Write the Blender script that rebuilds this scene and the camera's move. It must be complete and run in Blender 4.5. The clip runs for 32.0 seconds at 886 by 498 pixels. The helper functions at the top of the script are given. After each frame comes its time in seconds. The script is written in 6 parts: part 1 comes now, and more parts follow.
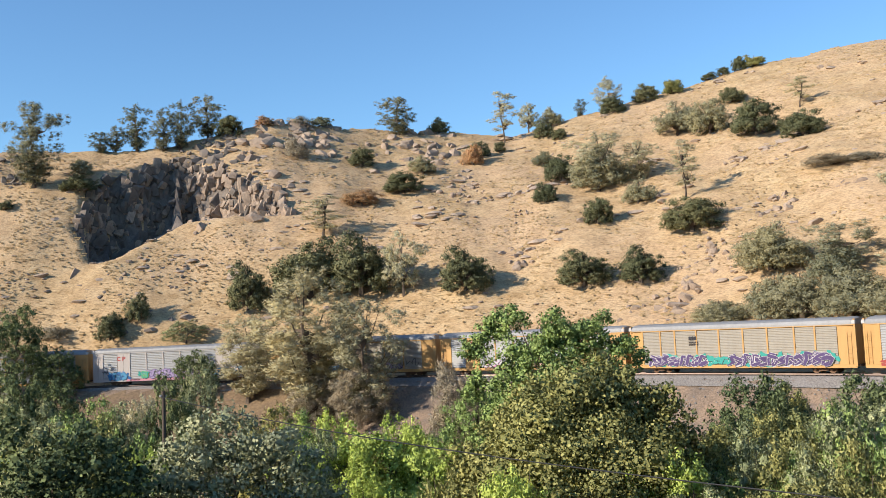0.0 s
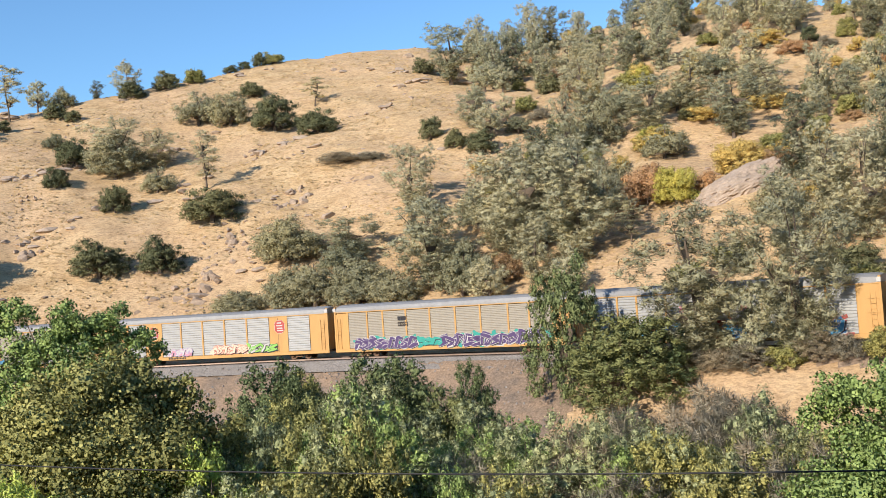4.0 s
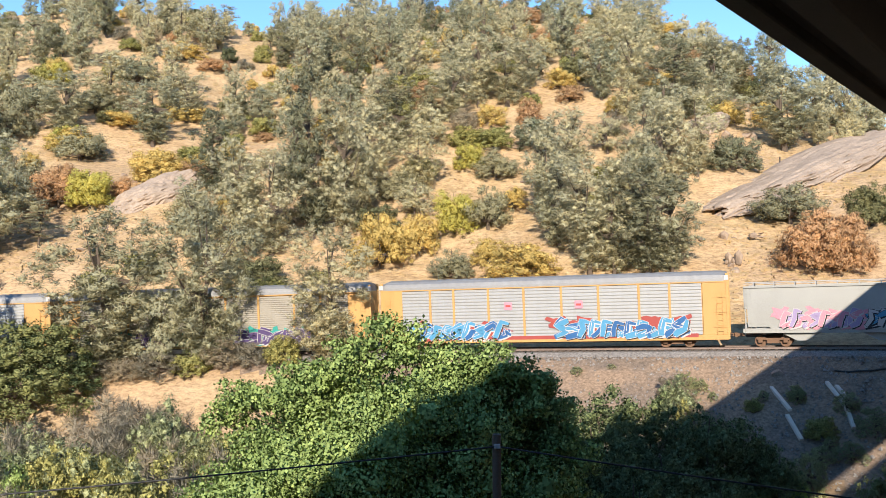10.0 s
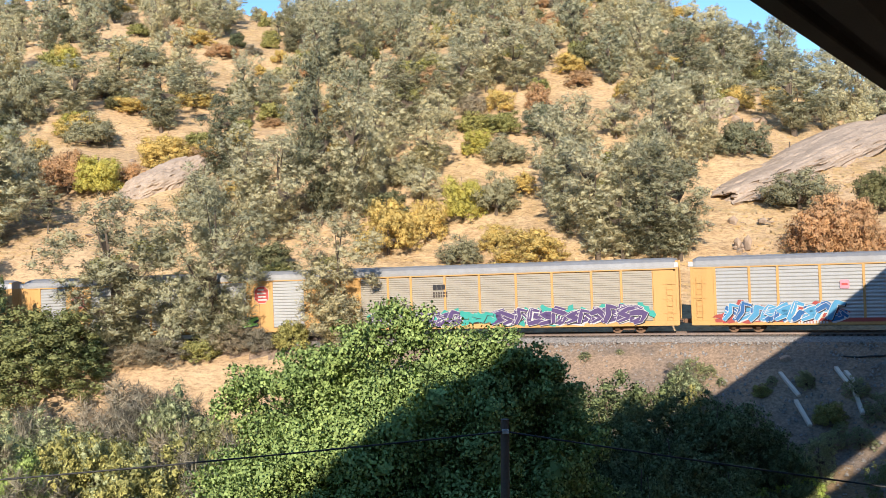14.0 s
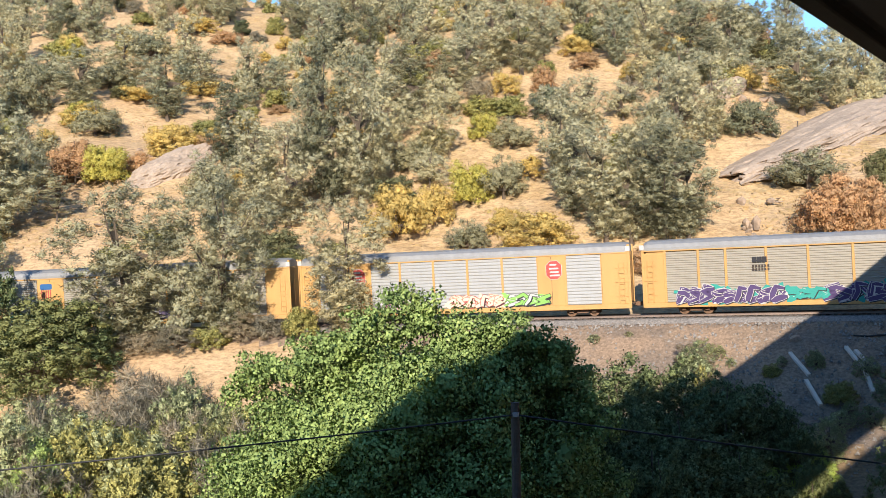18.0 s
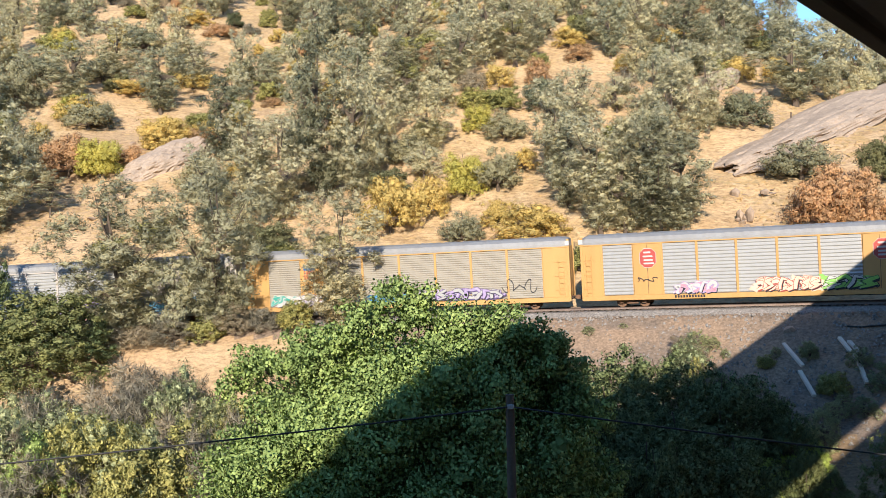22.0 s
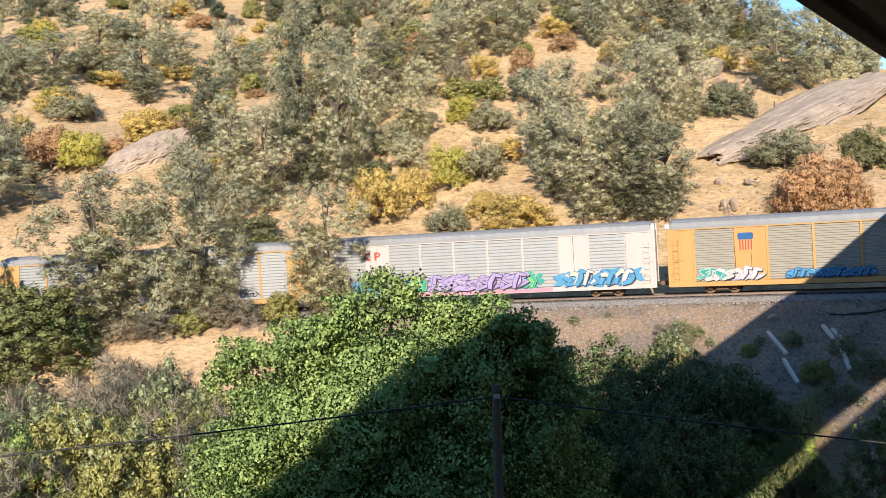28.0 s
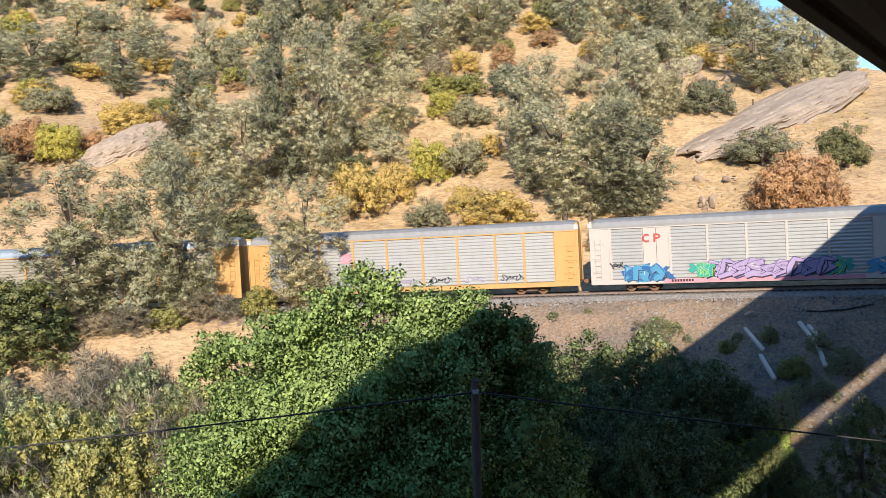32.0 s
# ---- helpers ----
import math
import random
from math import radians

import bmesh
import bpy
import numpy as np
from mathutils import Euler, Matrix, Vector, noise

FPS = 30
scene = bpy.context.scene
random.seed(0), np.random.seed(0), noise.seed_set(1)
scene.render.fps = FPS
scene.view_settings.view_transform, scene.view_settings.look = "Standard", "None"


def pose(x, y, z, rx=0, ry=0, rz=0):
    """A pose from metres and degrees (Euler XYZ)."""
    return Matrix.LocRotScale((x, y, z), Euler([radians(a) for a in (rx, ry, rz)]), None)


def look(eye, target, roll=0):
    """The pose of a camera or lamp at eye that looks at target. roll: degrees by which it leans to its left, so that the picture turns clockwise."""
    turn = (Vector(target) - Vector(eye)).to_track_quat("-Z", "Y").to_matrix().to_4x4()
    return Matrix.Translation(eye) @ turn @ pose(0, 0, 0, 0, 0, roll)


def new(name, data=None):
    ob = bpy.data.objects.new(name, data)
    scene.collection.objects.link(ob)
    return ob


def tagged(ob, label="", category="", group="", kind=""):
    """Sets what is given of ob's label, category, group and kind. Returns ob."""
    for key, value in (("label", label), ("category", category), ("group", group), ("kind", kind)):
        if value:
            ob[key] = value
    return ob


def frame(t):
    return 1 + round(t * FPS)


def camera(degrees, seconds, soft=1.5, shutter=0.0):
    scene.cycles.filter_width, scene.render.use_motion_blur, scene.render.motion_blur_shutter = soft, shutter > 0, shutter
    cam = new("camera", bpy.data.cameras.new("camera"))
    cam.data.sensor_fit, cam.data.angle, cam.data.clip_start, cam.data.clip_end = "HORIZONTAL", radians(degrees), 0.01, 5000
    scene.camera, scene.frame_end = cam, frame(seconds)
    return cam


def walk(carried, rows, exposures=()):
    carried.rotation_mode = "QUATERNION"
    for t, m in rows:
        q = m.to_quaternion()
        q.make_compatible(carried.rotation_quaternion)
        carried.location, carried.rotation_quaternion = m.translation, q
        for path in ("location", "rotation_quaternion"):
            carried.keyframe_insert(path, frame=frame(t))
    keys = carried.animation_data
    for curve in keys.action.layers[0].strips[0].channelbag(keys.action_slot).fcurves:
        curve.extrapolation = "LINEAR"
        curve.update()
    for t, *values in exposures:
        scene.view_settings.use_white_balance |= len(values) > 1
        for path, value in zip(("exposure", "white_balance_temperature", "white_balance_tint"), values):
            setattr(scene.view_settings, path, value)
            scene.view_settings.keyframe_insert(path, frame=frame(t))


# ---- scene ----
EYE = (0.0, 0.0, 16.0)
cam = camera(48.32, 32.0, soft=0.6)
walk(cam, [
    (0, pose(*EYE, 94.127, 2.278, 60.520)), (0.5, pose(*EYE, 94.116, 2.463, 59.031)), (1, pose(*EYE, 94.155, 2.623, 57.560)),
    (1.5, pose(*EYE, 93.996, 2.868, 53.346)), (2, pose(*EYE, 93.752, 3.142, 48.425)), (2.5, pose(*EYE, 93.417, 3.378, 42.351)),
    (3, pose(*EYE, 93.109, 3.360, 38.515)), (3.5, pose(*EYE, 92.757, 3.306, 35.560)), (5.5, pose(*EYE, 91.530, 3.695, 22.668)),
    (6, pose(*EYE, 91.993, 3.997, 16.509)), (6.5, pose(*EYE, 92.117, 3.719, 12.717)), (7, pose(*EYE, 92.108, 3.413, 9.100)),
    (7.5, pose(*EYE, 91.894, 2.965, 6.550)), (8, pose(*EYE, 91.883, 2.390, 5.352)), (8.5, pose(*EYE, 91.824, 1.972, 3.571)),
    (9, pose(*EYE, 91.785, 1.672, 2.523)), (9.5, pose(*EYE, 91.616, 1.602, 1.363)), (10, pose(*EYE, 91.344, 1.463, -0.011)),
    (10.5, pose(*EYE, 91.038, 1.278, -0.574)), (11, pose(*EYE, 90.990, 1.184, -0.460)), (11.5, pose(*EYE, 91.051, 1.205, -0.341)),
    (12, pose(*EYE, 91.077, 1.199, -0.272)), (12.5, pose(*EYE, 90.987, 1.249, -0.158)), (13, pose(*EYE, 90.796, 1.275, 0.018)),
    (13.5, pose(*EYE, 90.696, 1.351, 0.455)), (14, pose(*EYE, 90.515, 1.498, 0.470)), (14.5, pose(*EYE, 90.393, 1.618, 0.750)),
    (16.5, pose(*EYE, 90.001, 1.909, 0.908)), (17, pose(*EYE, 89.814, 1.898, 0.915)), (17.5, pose(*EYE, 89.728, 2.068, 0.902)),
    (18, pose(*EYE, 89.638, 2.292, 0.933)), (18.5, pose(*EYE, 89.524, 2.412, 0.957)), (19, pose(*EYE, 89.361, 2.404, 0.934)),
    (19.5, pose(*EYE, 89.382, 2.351, 0.866)), (20, pose(*EYE, 89.384, 2.421, 0.810)), (20.5, pose(*EYE, 89.374, 2.432, 0.759)),
    (21, pose(*EYE, 89.301, 2.379, 0.705)), (21.5, pose(*EYE, 89.231, 2.442, 0.652)), (22, pose(*EYE, 89.189, 2.499, 0.605)),
    (22.5, pose(*EYE, 89.138, 2.565, 0.529)), (23, pose(*EYE, 89.084, 2.591, 0.452)), (23.5, pose(*EYE, 89.026, 2.594, 0.424)),
    (24, pose(*EYE, 88.989, 2.624, 0.353)), (24.5, pose(*EYE, 88.939, 2.661, 0.292)), (25, pose(*EYE, 88.913, 2.686, 0.214)),
    (25.5, pose(*EYE, 88.847, 2.713, 0.169)), (27.5, pose(*EYE, 88.637, 2.819, -0.130)), (28, pose(*EYE, 88.607, 2.817, -0.250)),
    (28.5, pose(*EYE, 88.600, 2.840, -0.438)), (29, pose(*EYE, 88.595, 2.833, -0.585)), (29.5, pose(*EYE, 88.537, 2.735, -0.647)),
    (30, pose(*EYE, 88.537, 2.623, -0.803)), (30.5, pose(*EYE, 88.532, 2.624, -0.937)), (31, pose(*EYE, 88.432, 2.625, -1.078)),
    (31.5, pose(*EYE, 88.267, 2.599, -1.220)), (32, pose(*EYE, 88.281, 2.494, -1.414)),
], [(0, 0.47), (1, 0.36), (2, 0.36), (3, 0.4), (5.5, 0.48), (8, 0.64), (11, 0.68), (17, 0.69), (24, 0.67), (28, 0.63), (32, 0.61)])

# ---- daylight: a low, warm evening sun from behind the camera ----
SUN_AZ, SUN_EL = -176.76, 23.5
_a, _e = radians(SUN_AZ), radians(SUN_EL)
SUN_DIR = Vector((math.sin(_a) * math.cos(_e), math.cos(_a) * math.cos(_e), math.sin(_e)))
world = bpy.data.worlds.new("world")
scene.world = world
world.use_nodes = True
wt = world.node_tree
sky = wt.nodes.new("ShaderNodeTexSky")
sky.sky_type = "NISHITA"
sky.sun_disc = False
sky.sun_elevation, sky.sun_rotation = _e, _a
sky.air_density, sky.dust_density, sky.ozone_density = 1.0, 0.0, 4.2
wt.nodes["Background"].inputs[1].default_value = 0.128
clear = wt.nodes.new("ShaderNodeMix")
clear.data_type, clear.blend_type = "RGBA", "MULTIPLY"
clear.inputs[0].default_value, clear.inputs[7].default_value = 1.0, (0.87, 1.03, 1.10, 1)
wt.links.new(sky.outputs[0], clear.inputs[6])
wt.links.new(clear.outputs[2], wt.nodes["Background"].inputs[0])
sun = new("sun", bpy.data.lights.new("sun", "SUN"))
sun.data.energy, sun.data.angle, sun.data.color = 4.75, radians(0.53), (1.0, 0.885, 0.745)
sun.matrix_world = look(SUN_DIR * 400, (0, 0, 0))
# ---- materials ----
MATS = {}


def ramp(nt, fac, stops):
    r = nt.nodes.new("ShaderNodeValToRGB")
    el = r.color_ramp.elements
    while len(el) < len(stops):
        el.new(0.5)
    for e, (p, c) in zip(el, stops):
        e.position, e.color = p, (*c, 1)
    nt.links.new(fac, r.inputs[0])
    return r.outputs[0]


def noise_fac(nt, scale, detail=4.0, rough=0.55, stretch=None, space="Object"):
    co = nt.nodes.new("ShaderNodeTexCoord")
    out = co.outputs[space]
    if stretch:
        mp = nt.nodes.new("ShaderNodeMapping")
        mp.inputs["Scale"].default_value = stretch
        nt.links.new(out, mp.inputs[0])
        out = mp.outputs[0]
    n = nt.nodes.new("ShaderNodeTexNoise")
    n.inputs["Scale"].default_value, n.inputs["Detail"].default_value, n.inputs["Roughness"].default_value = scale, detail, rough
    nt.links.new(out, n.inputs["Vector"])
    return n.outputs["Fac"]


def mix(nt, kind, fac, a, b):
    m = nt.nodes.new("ShaderNodeMix")
    m.data_type, m.blend_type = "RGBA", kind
    for sock, v in ((m.inputs[0], fac), (m.inputs[6], a), (m.inputs[7], b)):
        if isinstance(v, (int, float)):
            sock.default_value = v
        elif isinstance(v, tuple):
            sock.default_value = (*v, 1)
        else:
            nt.links.new(v, sock)
    return m.outputs[2]


def blank(name, rough=0.8, metal=0.0, spec=0.3):
    m = bpy.data.materials.new(name)
    m.use_nodes = True
    b = m.node_tree.nodes["Principled BSDF"]
    b.inputs["Roughness"].default_value, b.inputs["Metallic"].default_value = rough, metal
    b.inputs["Specular IOR Level"].default_value = spec
    MATS[name] = m
    return m, m.node_tree, b


def bump(nt, b, fac, strength, distance):
    n = nt.nodes.new("ShaderNodeBump")
    n.inputs["Strength"].default_value, n.inputs["Distance"].default_value = strength, distance
    nt.links.new(fac, n.inputs["Height"])
    nt.links.new(n.outputs[0], b.inputs["Normal"])


def worn(name, base, dirt, rough=0.6, metal=0.0, scale=1.2, amount=0.45, fine=18.0, streak=(1, 1, 0.25), relief=0.15, spec=0.3, grain=0.16):
    """A painted, cast or natural surface: base colour, dirt in streaks and fine grain."""
    m, nt, b = blank(name, rough, metal, spec)
    s = noise_fac(nt, scale, 6, 0.62, streak)
    k = ramp(nt, s, [(0.40, (0, 0, 0)), (0.72, (amount,) * 3)])
    c = mix(nt, "MIX", k, base, dirt)
    f = noise_fac(nt, fine, 5, 0.7)
    g = ramp(nt, f, [(0.30, (1 - grain * 1.2,) * 3), (0.70, (1 + grain * 0.8,) * 3)])
    c = mix(nt, "MULTIPLY", 1.0, c, g)
    nt.links.new(c, b.inputs["Base Color"])
    if relief:
        bump(nt, b, f, relief, 0.02)
    return m


def leafy(name, dark, light, vary=0.35, trans=0.25, airy=0.0):
    """Foliage: each leaf its own tone, each clump and each plant a little different, light coming partly through; airy: the share of gaps in a spray of needles or small leaves."""
    m, nt, b = blank(name, 0.75, 0, 0.08)
    geo = nt.nodes.new("ShaderNodeNewGeometry")
    info = nt.nodes.new("ShaderNodeObjectInfo")
    c = ramp(nt, geo.outputs["Random Per Island"], [(0.0, dark), (1.0, light)])
    tone = ramp(nt, info.outputs["Random"], [(0.0, (1 - vary * 1.15, 1 - vary * 0.9, 1 - vary * 0.8)), (0.5, (1, 1, 1)), (0.8, (1 + vary * 0.6, 1 + vary * 0.5, 1 + vary * 0.4)), (1.0, (1 + vary * 0.6, 1 + vary * 0.4, 1))])
    c = mix(nt, "MULTIPLY", 1.0, c, tone)
    clump = noise_fac(nt, 0.9, 3, 0.6)
    c = mix(nt, "MULTIPLY", 1.0, c, ramp(nt, clump, [(0.30, (0.74, 0.78, 0.80)), (0.5, (1, 1, 1)), (0.70, (1.2, 1.14, 1.02))]))
    nt.links.new(c, b.inputs["Base Color"])
    t = nt.nodes.new("ShaderNodeBsdfTranslucent")
    nt.links.new(c, t.inputs[0])
    x = nt.nodes.new("ShaderNodeMixShader")
    x.inputs[0].default_value = trans
    out = nt.nodes["Material Output"]
    nt.links.new(b.outputs[0], x.inputs[1])
    nt.links.new(t.outputs[0], x.inputs[2])
    if airy:
        gap = nt.nodes.new("ShaderNodeBsdfTransparent")
        y = nt.nodes.new("ShaderNodeMixShader")
        y.inputs[0].default_value = airy
        nt.links.new(x.outputs[0], y.inputs[1])
        nt.links.new(gap.outputs[0], y.inputs[2])
        x = y
    nt.links.new(x.outputs[0], out.inputs[0])
    return m


M_PINE = leafy("pine_needles", (0.50, 0.475, 0.31), (0.64, 0.605, 0.40), 0.22, 0.18, 0.3)
M_OAK = leafy("live_oak_leaves", (0.12, 0.126, 0.065), (0.235, 0.235, 0.125), 0.25, 0.12)
M_GREY_OAK = leafy("blue_oak_leaves", (0.48, 0.455, 0.295), (0.62, 0.585, 0.385), 0.26, 0.18, 0.3)
# dark oak leaves, darkened further to carry the shade under the bridge
M_SHADE_OAK = leafy("shade_dark_oak_leaves", (0.06, 0.082, 0.034), (0.25, 0.30, 0.14), 0.25, 0.12)
M_CREEK_OAK = leafy("creek_oak_leaves", (0.20, 0.225, 0.13), (0.42, 0.45, 0.29), 0.2, 0.14)
M_BANKPINE = leafy("dusty_pine_needles", (0.45, 0.42, 0.265), (0.58, 0.54, 0.345), 0.18, 0.18, 0.3)
M_LAUREL = leafy("laurel_leaves", (0.14, 0.158, 0.06), (0.31, 0.325, 0.14), 0.15, 0.14)
M_GOLD = leafy("golden_leaves", (0.55, 0.41, 0.135), (0.74, 0.56, 0.205), 0.08, 0.14, 0.2)
M_LIME = leafy("yellow_green_leaves", (0.44, 0.40, 0.09), (0.62, 0.56, 0.16), 0.15, 0.16, 0.2)
M_RUST = leafy("rust_leaves", (0.42, 0.255, 0.14), (0.60, 0.385, 0.21), 0.2, 0.14, 0.2)
M_BRIGHT = leafy("cottonwood_leaves", (0.15, 0.215, 0.065), (0.46, 0.58, 0.205), 0.12, 0.14)
M_HILL_OAK = leafy("hill_oak_leaves", (0.24, 0.235, 0.145), (0.40, 0.385, 0.245), 0.28, 0.14, 0.3)
M_DARKPINE = leafy("dark_pine_needles", (0.20, 0.205, 0.13), (0.34, 0.335, 0.215), 0.25, 0.14, 0.3)
M_OLIVE = leafy("olive_leaves", (0.15, 0.155, 0.052), (0.53, 0.50, 0.19), 0.15, 0.14)
M_SAGE = leafy("willow_leaves", (0.17, 0.195, 0.095), (0.55, 0.58, 0.32), 0.22, 0.16)
# lime leaves brighter than the other bushes, with sunlight put into the colour
M_LIMEBUSH = leafy("sunlit_lime_leaves", (0.36, 0.45, 0.085), (0.60, 0.70, 0.20), 0.1, 0.18)
M_TWIGS = leafy("dry_twigs", (0.30, 0.26, 0.19), (0.50, 0.44, 0.33), 0.2, 0.1)
M_STRAW = leafy("dry_grass", (0.46, 0.32, 0.165), (0.60, 0.44, 0.245), 0.05, 0.2)
M_BARK = worn("bark", (0.13, 0.10, 0.075), (0.05, 0.04, 0.03), 0.95, scale=4, fine=14)
M_ROCK = worn("rock", (0.40, 0.305, 0.225), (0.22, 0.165, 0.125), 0.95, scale=0.7, amount=0.8, fine=3.5, streak=None, relief=0.6, grain=0.3)
# the darker rock, which also carries the shade of the cut's left wall
M_ROCK_DARK = worn("dark_shaded_rock", (0.21, 0.175, 0.145), (0.09, 0.078, 0.068), 0.95, scale=0.6, amount=0.9, fine=3.0, streak=None, relief=0.5)
M_SLAB = worn("bare_rock", (0.42, 0.33, 0.255), (0.29, 0.23, 0.18), 0.95, scale=0.35, amount=0.9, fine=2.6, streak=None, relief=0.6, grain=0.22)
# near-black concrete: the shade beneath the decks is put into its colour
M_CONCRETE = worn("weathered_shade_concrete", (0.055, 0.048, 0.04), (0.03, 0.026, 0.022), 0.9, scale=0.5)
M_RAIL = worn("rail_steel", (0.16, 0.12, 0.10), (0.07, 0.05, 0.04), 0.45, 0.7)
M_TIE = worn("tie_timber", (0.10, 0.08, 0.065), (0.04, 0.035, 0.03), 0.95)
M_BALLAST = worn("ballast", (0.27, 0.25, 0.23), (0.19, 0.17, 0.155), 0.95, scale=0.8, fine=7, streak=None, relief=0.9, grain=0.55)
M_POLE = worn("pole_wood", (0.115, 0.09, 0.07), (0.05, 0.04, 0.035), 0.9, scale=3, streak=(1, 1, 0.1))
M_WIRE = worn("cable", (0.03, 0.03, 0.03), (0.015, 0.015, 0.015), 0.5)
M_YELLOW = worn("yellow_paint", (0.54, 0.315, 0.115), (0.34, 0.19, 0.075), 0.5, scale=0.9, amount=0.35)
M_CREAM = worn("pale_paint", (0.74, 0.66, 0.56), (0.42, 0.34, 0.26), 0.55, scale=0.9, amount=0.3)
M_WHITE = worn("white_paint", (0.50, 0.455, 0.42), (0.40, 0.35, 0.30), 0.5, scale=0.8, amount=0.3)
M_GALV = worn("galvanised_sheet", (0.43, 0.435, 0.43), (0.29, 0.28, 0.26), 0.45, 0.3, scale=1.0, amount=0.4)
M_TAN_SHEET = worn("weathered_sheet", (0.37, 0.34, 0.285), (0.25, 0.22, 0.18), 0.55, 0.15, scale=1.0, amount=0.45)
M_ROOF = worn("roof_sheet", (0.33, 0.33, 0.325), (0.22, 0.21, 0.20), 0.5, 0.25, scale=0.6, amount=0.5)
M_ROOF_BLUE = worn("bluish_roof_sheet", (0.36, 0.43, 0.50), (0.25, 0.29, 0.33), 0.5, 0.2)
M_STEEL = worn("car_steel", (0.07, 0.055, 0.048), (0.03, 0.025, 0.02), 0.75)
M_RUSTY = worn("rusty_steel", (0.20, 0.115, 0.07), (0.09, 0.06, 0.045), 0.8)
M_HOPPER = worn("hopper_grey", (0.37, 0.37, 0.345), (0.28, 0.275, 0.25), 0.5, scale=0.6, amount=0.3)


def paint(name, c):
    return worn(name, c, tuple(v * 0.6 for v in c), 0.55, scale=2.0, amount=0.3, relief=0)


M_RED = paint("red_enamel", (0.44, 0.08, 0.07))
M_INK = paint("black_spray", (0.03, 0.03, 0.035))
M_PLUM = paint("plum_spray", (0.085, 0.055, 0.15))
M_TEAL = paint("teal_spray", (0.04, 0.32, 0.27))
M_SKY = paint("sky_blue_spray", (0.08, 0.28, 0.46))
M_NAVY = paint("navy_spray", (0.03, 0.12, 0.30))
M_PINK = paint("pink_spray", (0.62, 0.27, 0.33))
M_LILAC = paint("lilac_spray", (0.36, 0.29, 0.47))
M_SPRAYWHITE = paint("white_spray", (0.52, 0.505, 0.49))
M_PEACH = paint("peach_spray", (0.78, 0.55, 0.42))
M_LEAF = paint("green_spray", (0.25, 0.52, 0.12))
M_MAROON = paint("maroon_spray", (0.35, 0.07, 0.06))


def ground_material():
    """Dry summer grass over pale earth, with bare scuffed patches and old cattle paths; gravel where the slope is a cut."""
    m, nt, b = blank("dry_hillside", 0.95, 0, 0.1)
    big = noise_fac(nt, 0.035, 5, 0.6)
    mid = noise_fac(nt, 0.30, 6, 0.65, (1, 1, 2.2))
    fine = noise_fac(nt, 2.2, 6, 0.72, (0.7, 0.7, 2.4))
    speck = noise_fac(nt, 6.5, 4, 0.7, (1, 1, 1.6))
    grass = ramp(nt, mid, [(0.30, (0.37, 0.25, 0.13)), (0.5, (0.52, 0.37, 0.208)), (0.75, (0.565, 0.43, 0.26))])
    earth = ramp(nt, big, [(0.42, (0, 0, 0)), (0.62, (0.55, 0.55, 0.55))])
    c = mix(nt, "MIX", earth, grass, (0.53, 0.37, 0.235))
    f = ramp(nt, fine, [(0.34, (0.58, 0.55, 0.52)), (0.5, (0.98, 0.98, 0.98)), (0.70, (1.22, 1.2, 1.16))])
    c = mix(nt, "MULTIPLY", 1.0, c, f)
    c = mix(nt, "MULTIPLY", 1.0, c, ramp(nt, speck, [(0.32, (0.74, 0.71, 0.68)), (0.46, (1, 1, 1)), (0.72, (1.12, 1.12, 1.1))]))
    nt.links.new(c, b.inputs["Base Color"])
    bump(nt, b, fine, 0.55, 0.3)
    return m


M_GROUND = ground_material()
M_SCRUB = worn("creek_soil", (0.20, 0.14, 0.09), (0.30, 0.21, 0.115), 0.95, scale=0.25, amount=0.9, fine=3.0, streak=None, relief=0.8, grain=0.4)
M_BANK = worn("gravel_bank", (0.31, 0.22, 0.15), (0.15, 0.128, 0.11), 0.95, scale=0.33, amount=0.9, fine=4.5, streak=None, relief=0.9, grain=0.45)


# ---- building helpers ----
def mesh_of(name, verts, faces, mat=None, smooth_shade=False):
    me = bpy.data.meshes.new(name)
    me.from_pydata([tuple(v) for v in verts], [], faces)
    me.update()
    if mat:
        me.materials.append(mat)
    if smooth_shade:
        me.polygons.foreach_set("use_smooth", [True] * len(me.polygons))
    return me


def mesh_quads(name, q, mat):
    """One mesh of loose four-cornered faces; q is an array of faces x 4 x 3."""
    n = len(q)
    me = bpy.data.meshes.new(name)
    me.vertices.add(n * 4)
    me.vertices.foreach_set("co", np.ascontiguousarray(q, dtype=np.float32).ravel())
    me.loops.add(n * 4)
    me.loops.foreach_set("vertex_index", np.arange(n * 4, dtype=np.int32))
    me.polygons.add(n)
    me.polygons.foreach_set("loop_start", np.arange(0, n * 4, 4, dtype=np.int32))
    me.update(calc_edges=True)
    me.materials.append(mat)
    return me


def mesh_tris(name, q, mat):
    """One mesh of loose three-cornered faces."""
    n = len(q)
    me = bpy.data.meshes.new(name)
    me.vertices.add(n * 3)
    me.vertices.foreach_set("co", np.ascontiguousarray(q, dtype=np.float32).ravel())
    me.loops.add(n * 3)
    me.loops.foreach_set("vertex_index", np.arange(n * 3, dtype=np.int32))
    me.polygons.add(n)
    me.polygons.foreach_set("loop_start", np.arange(0, n * 3, 3, dtype=np.int32))
    me.update(calc_edges=True)
    me.materials.append(mat)
    return me


def soft_normals(me, nrm, k):
    """Give every face of a leafy mesh the turn of the clump that it grows on; nrm has one row a face, of k corners."""
    me.polygons.foreach_set("use_smooth", np.ones(len(me.polygons), dtype=bool))
    me.normals_split_custom_set_from_vertices(np.repeat(nrm, k, axis=0).astype(np.float32))
    return me


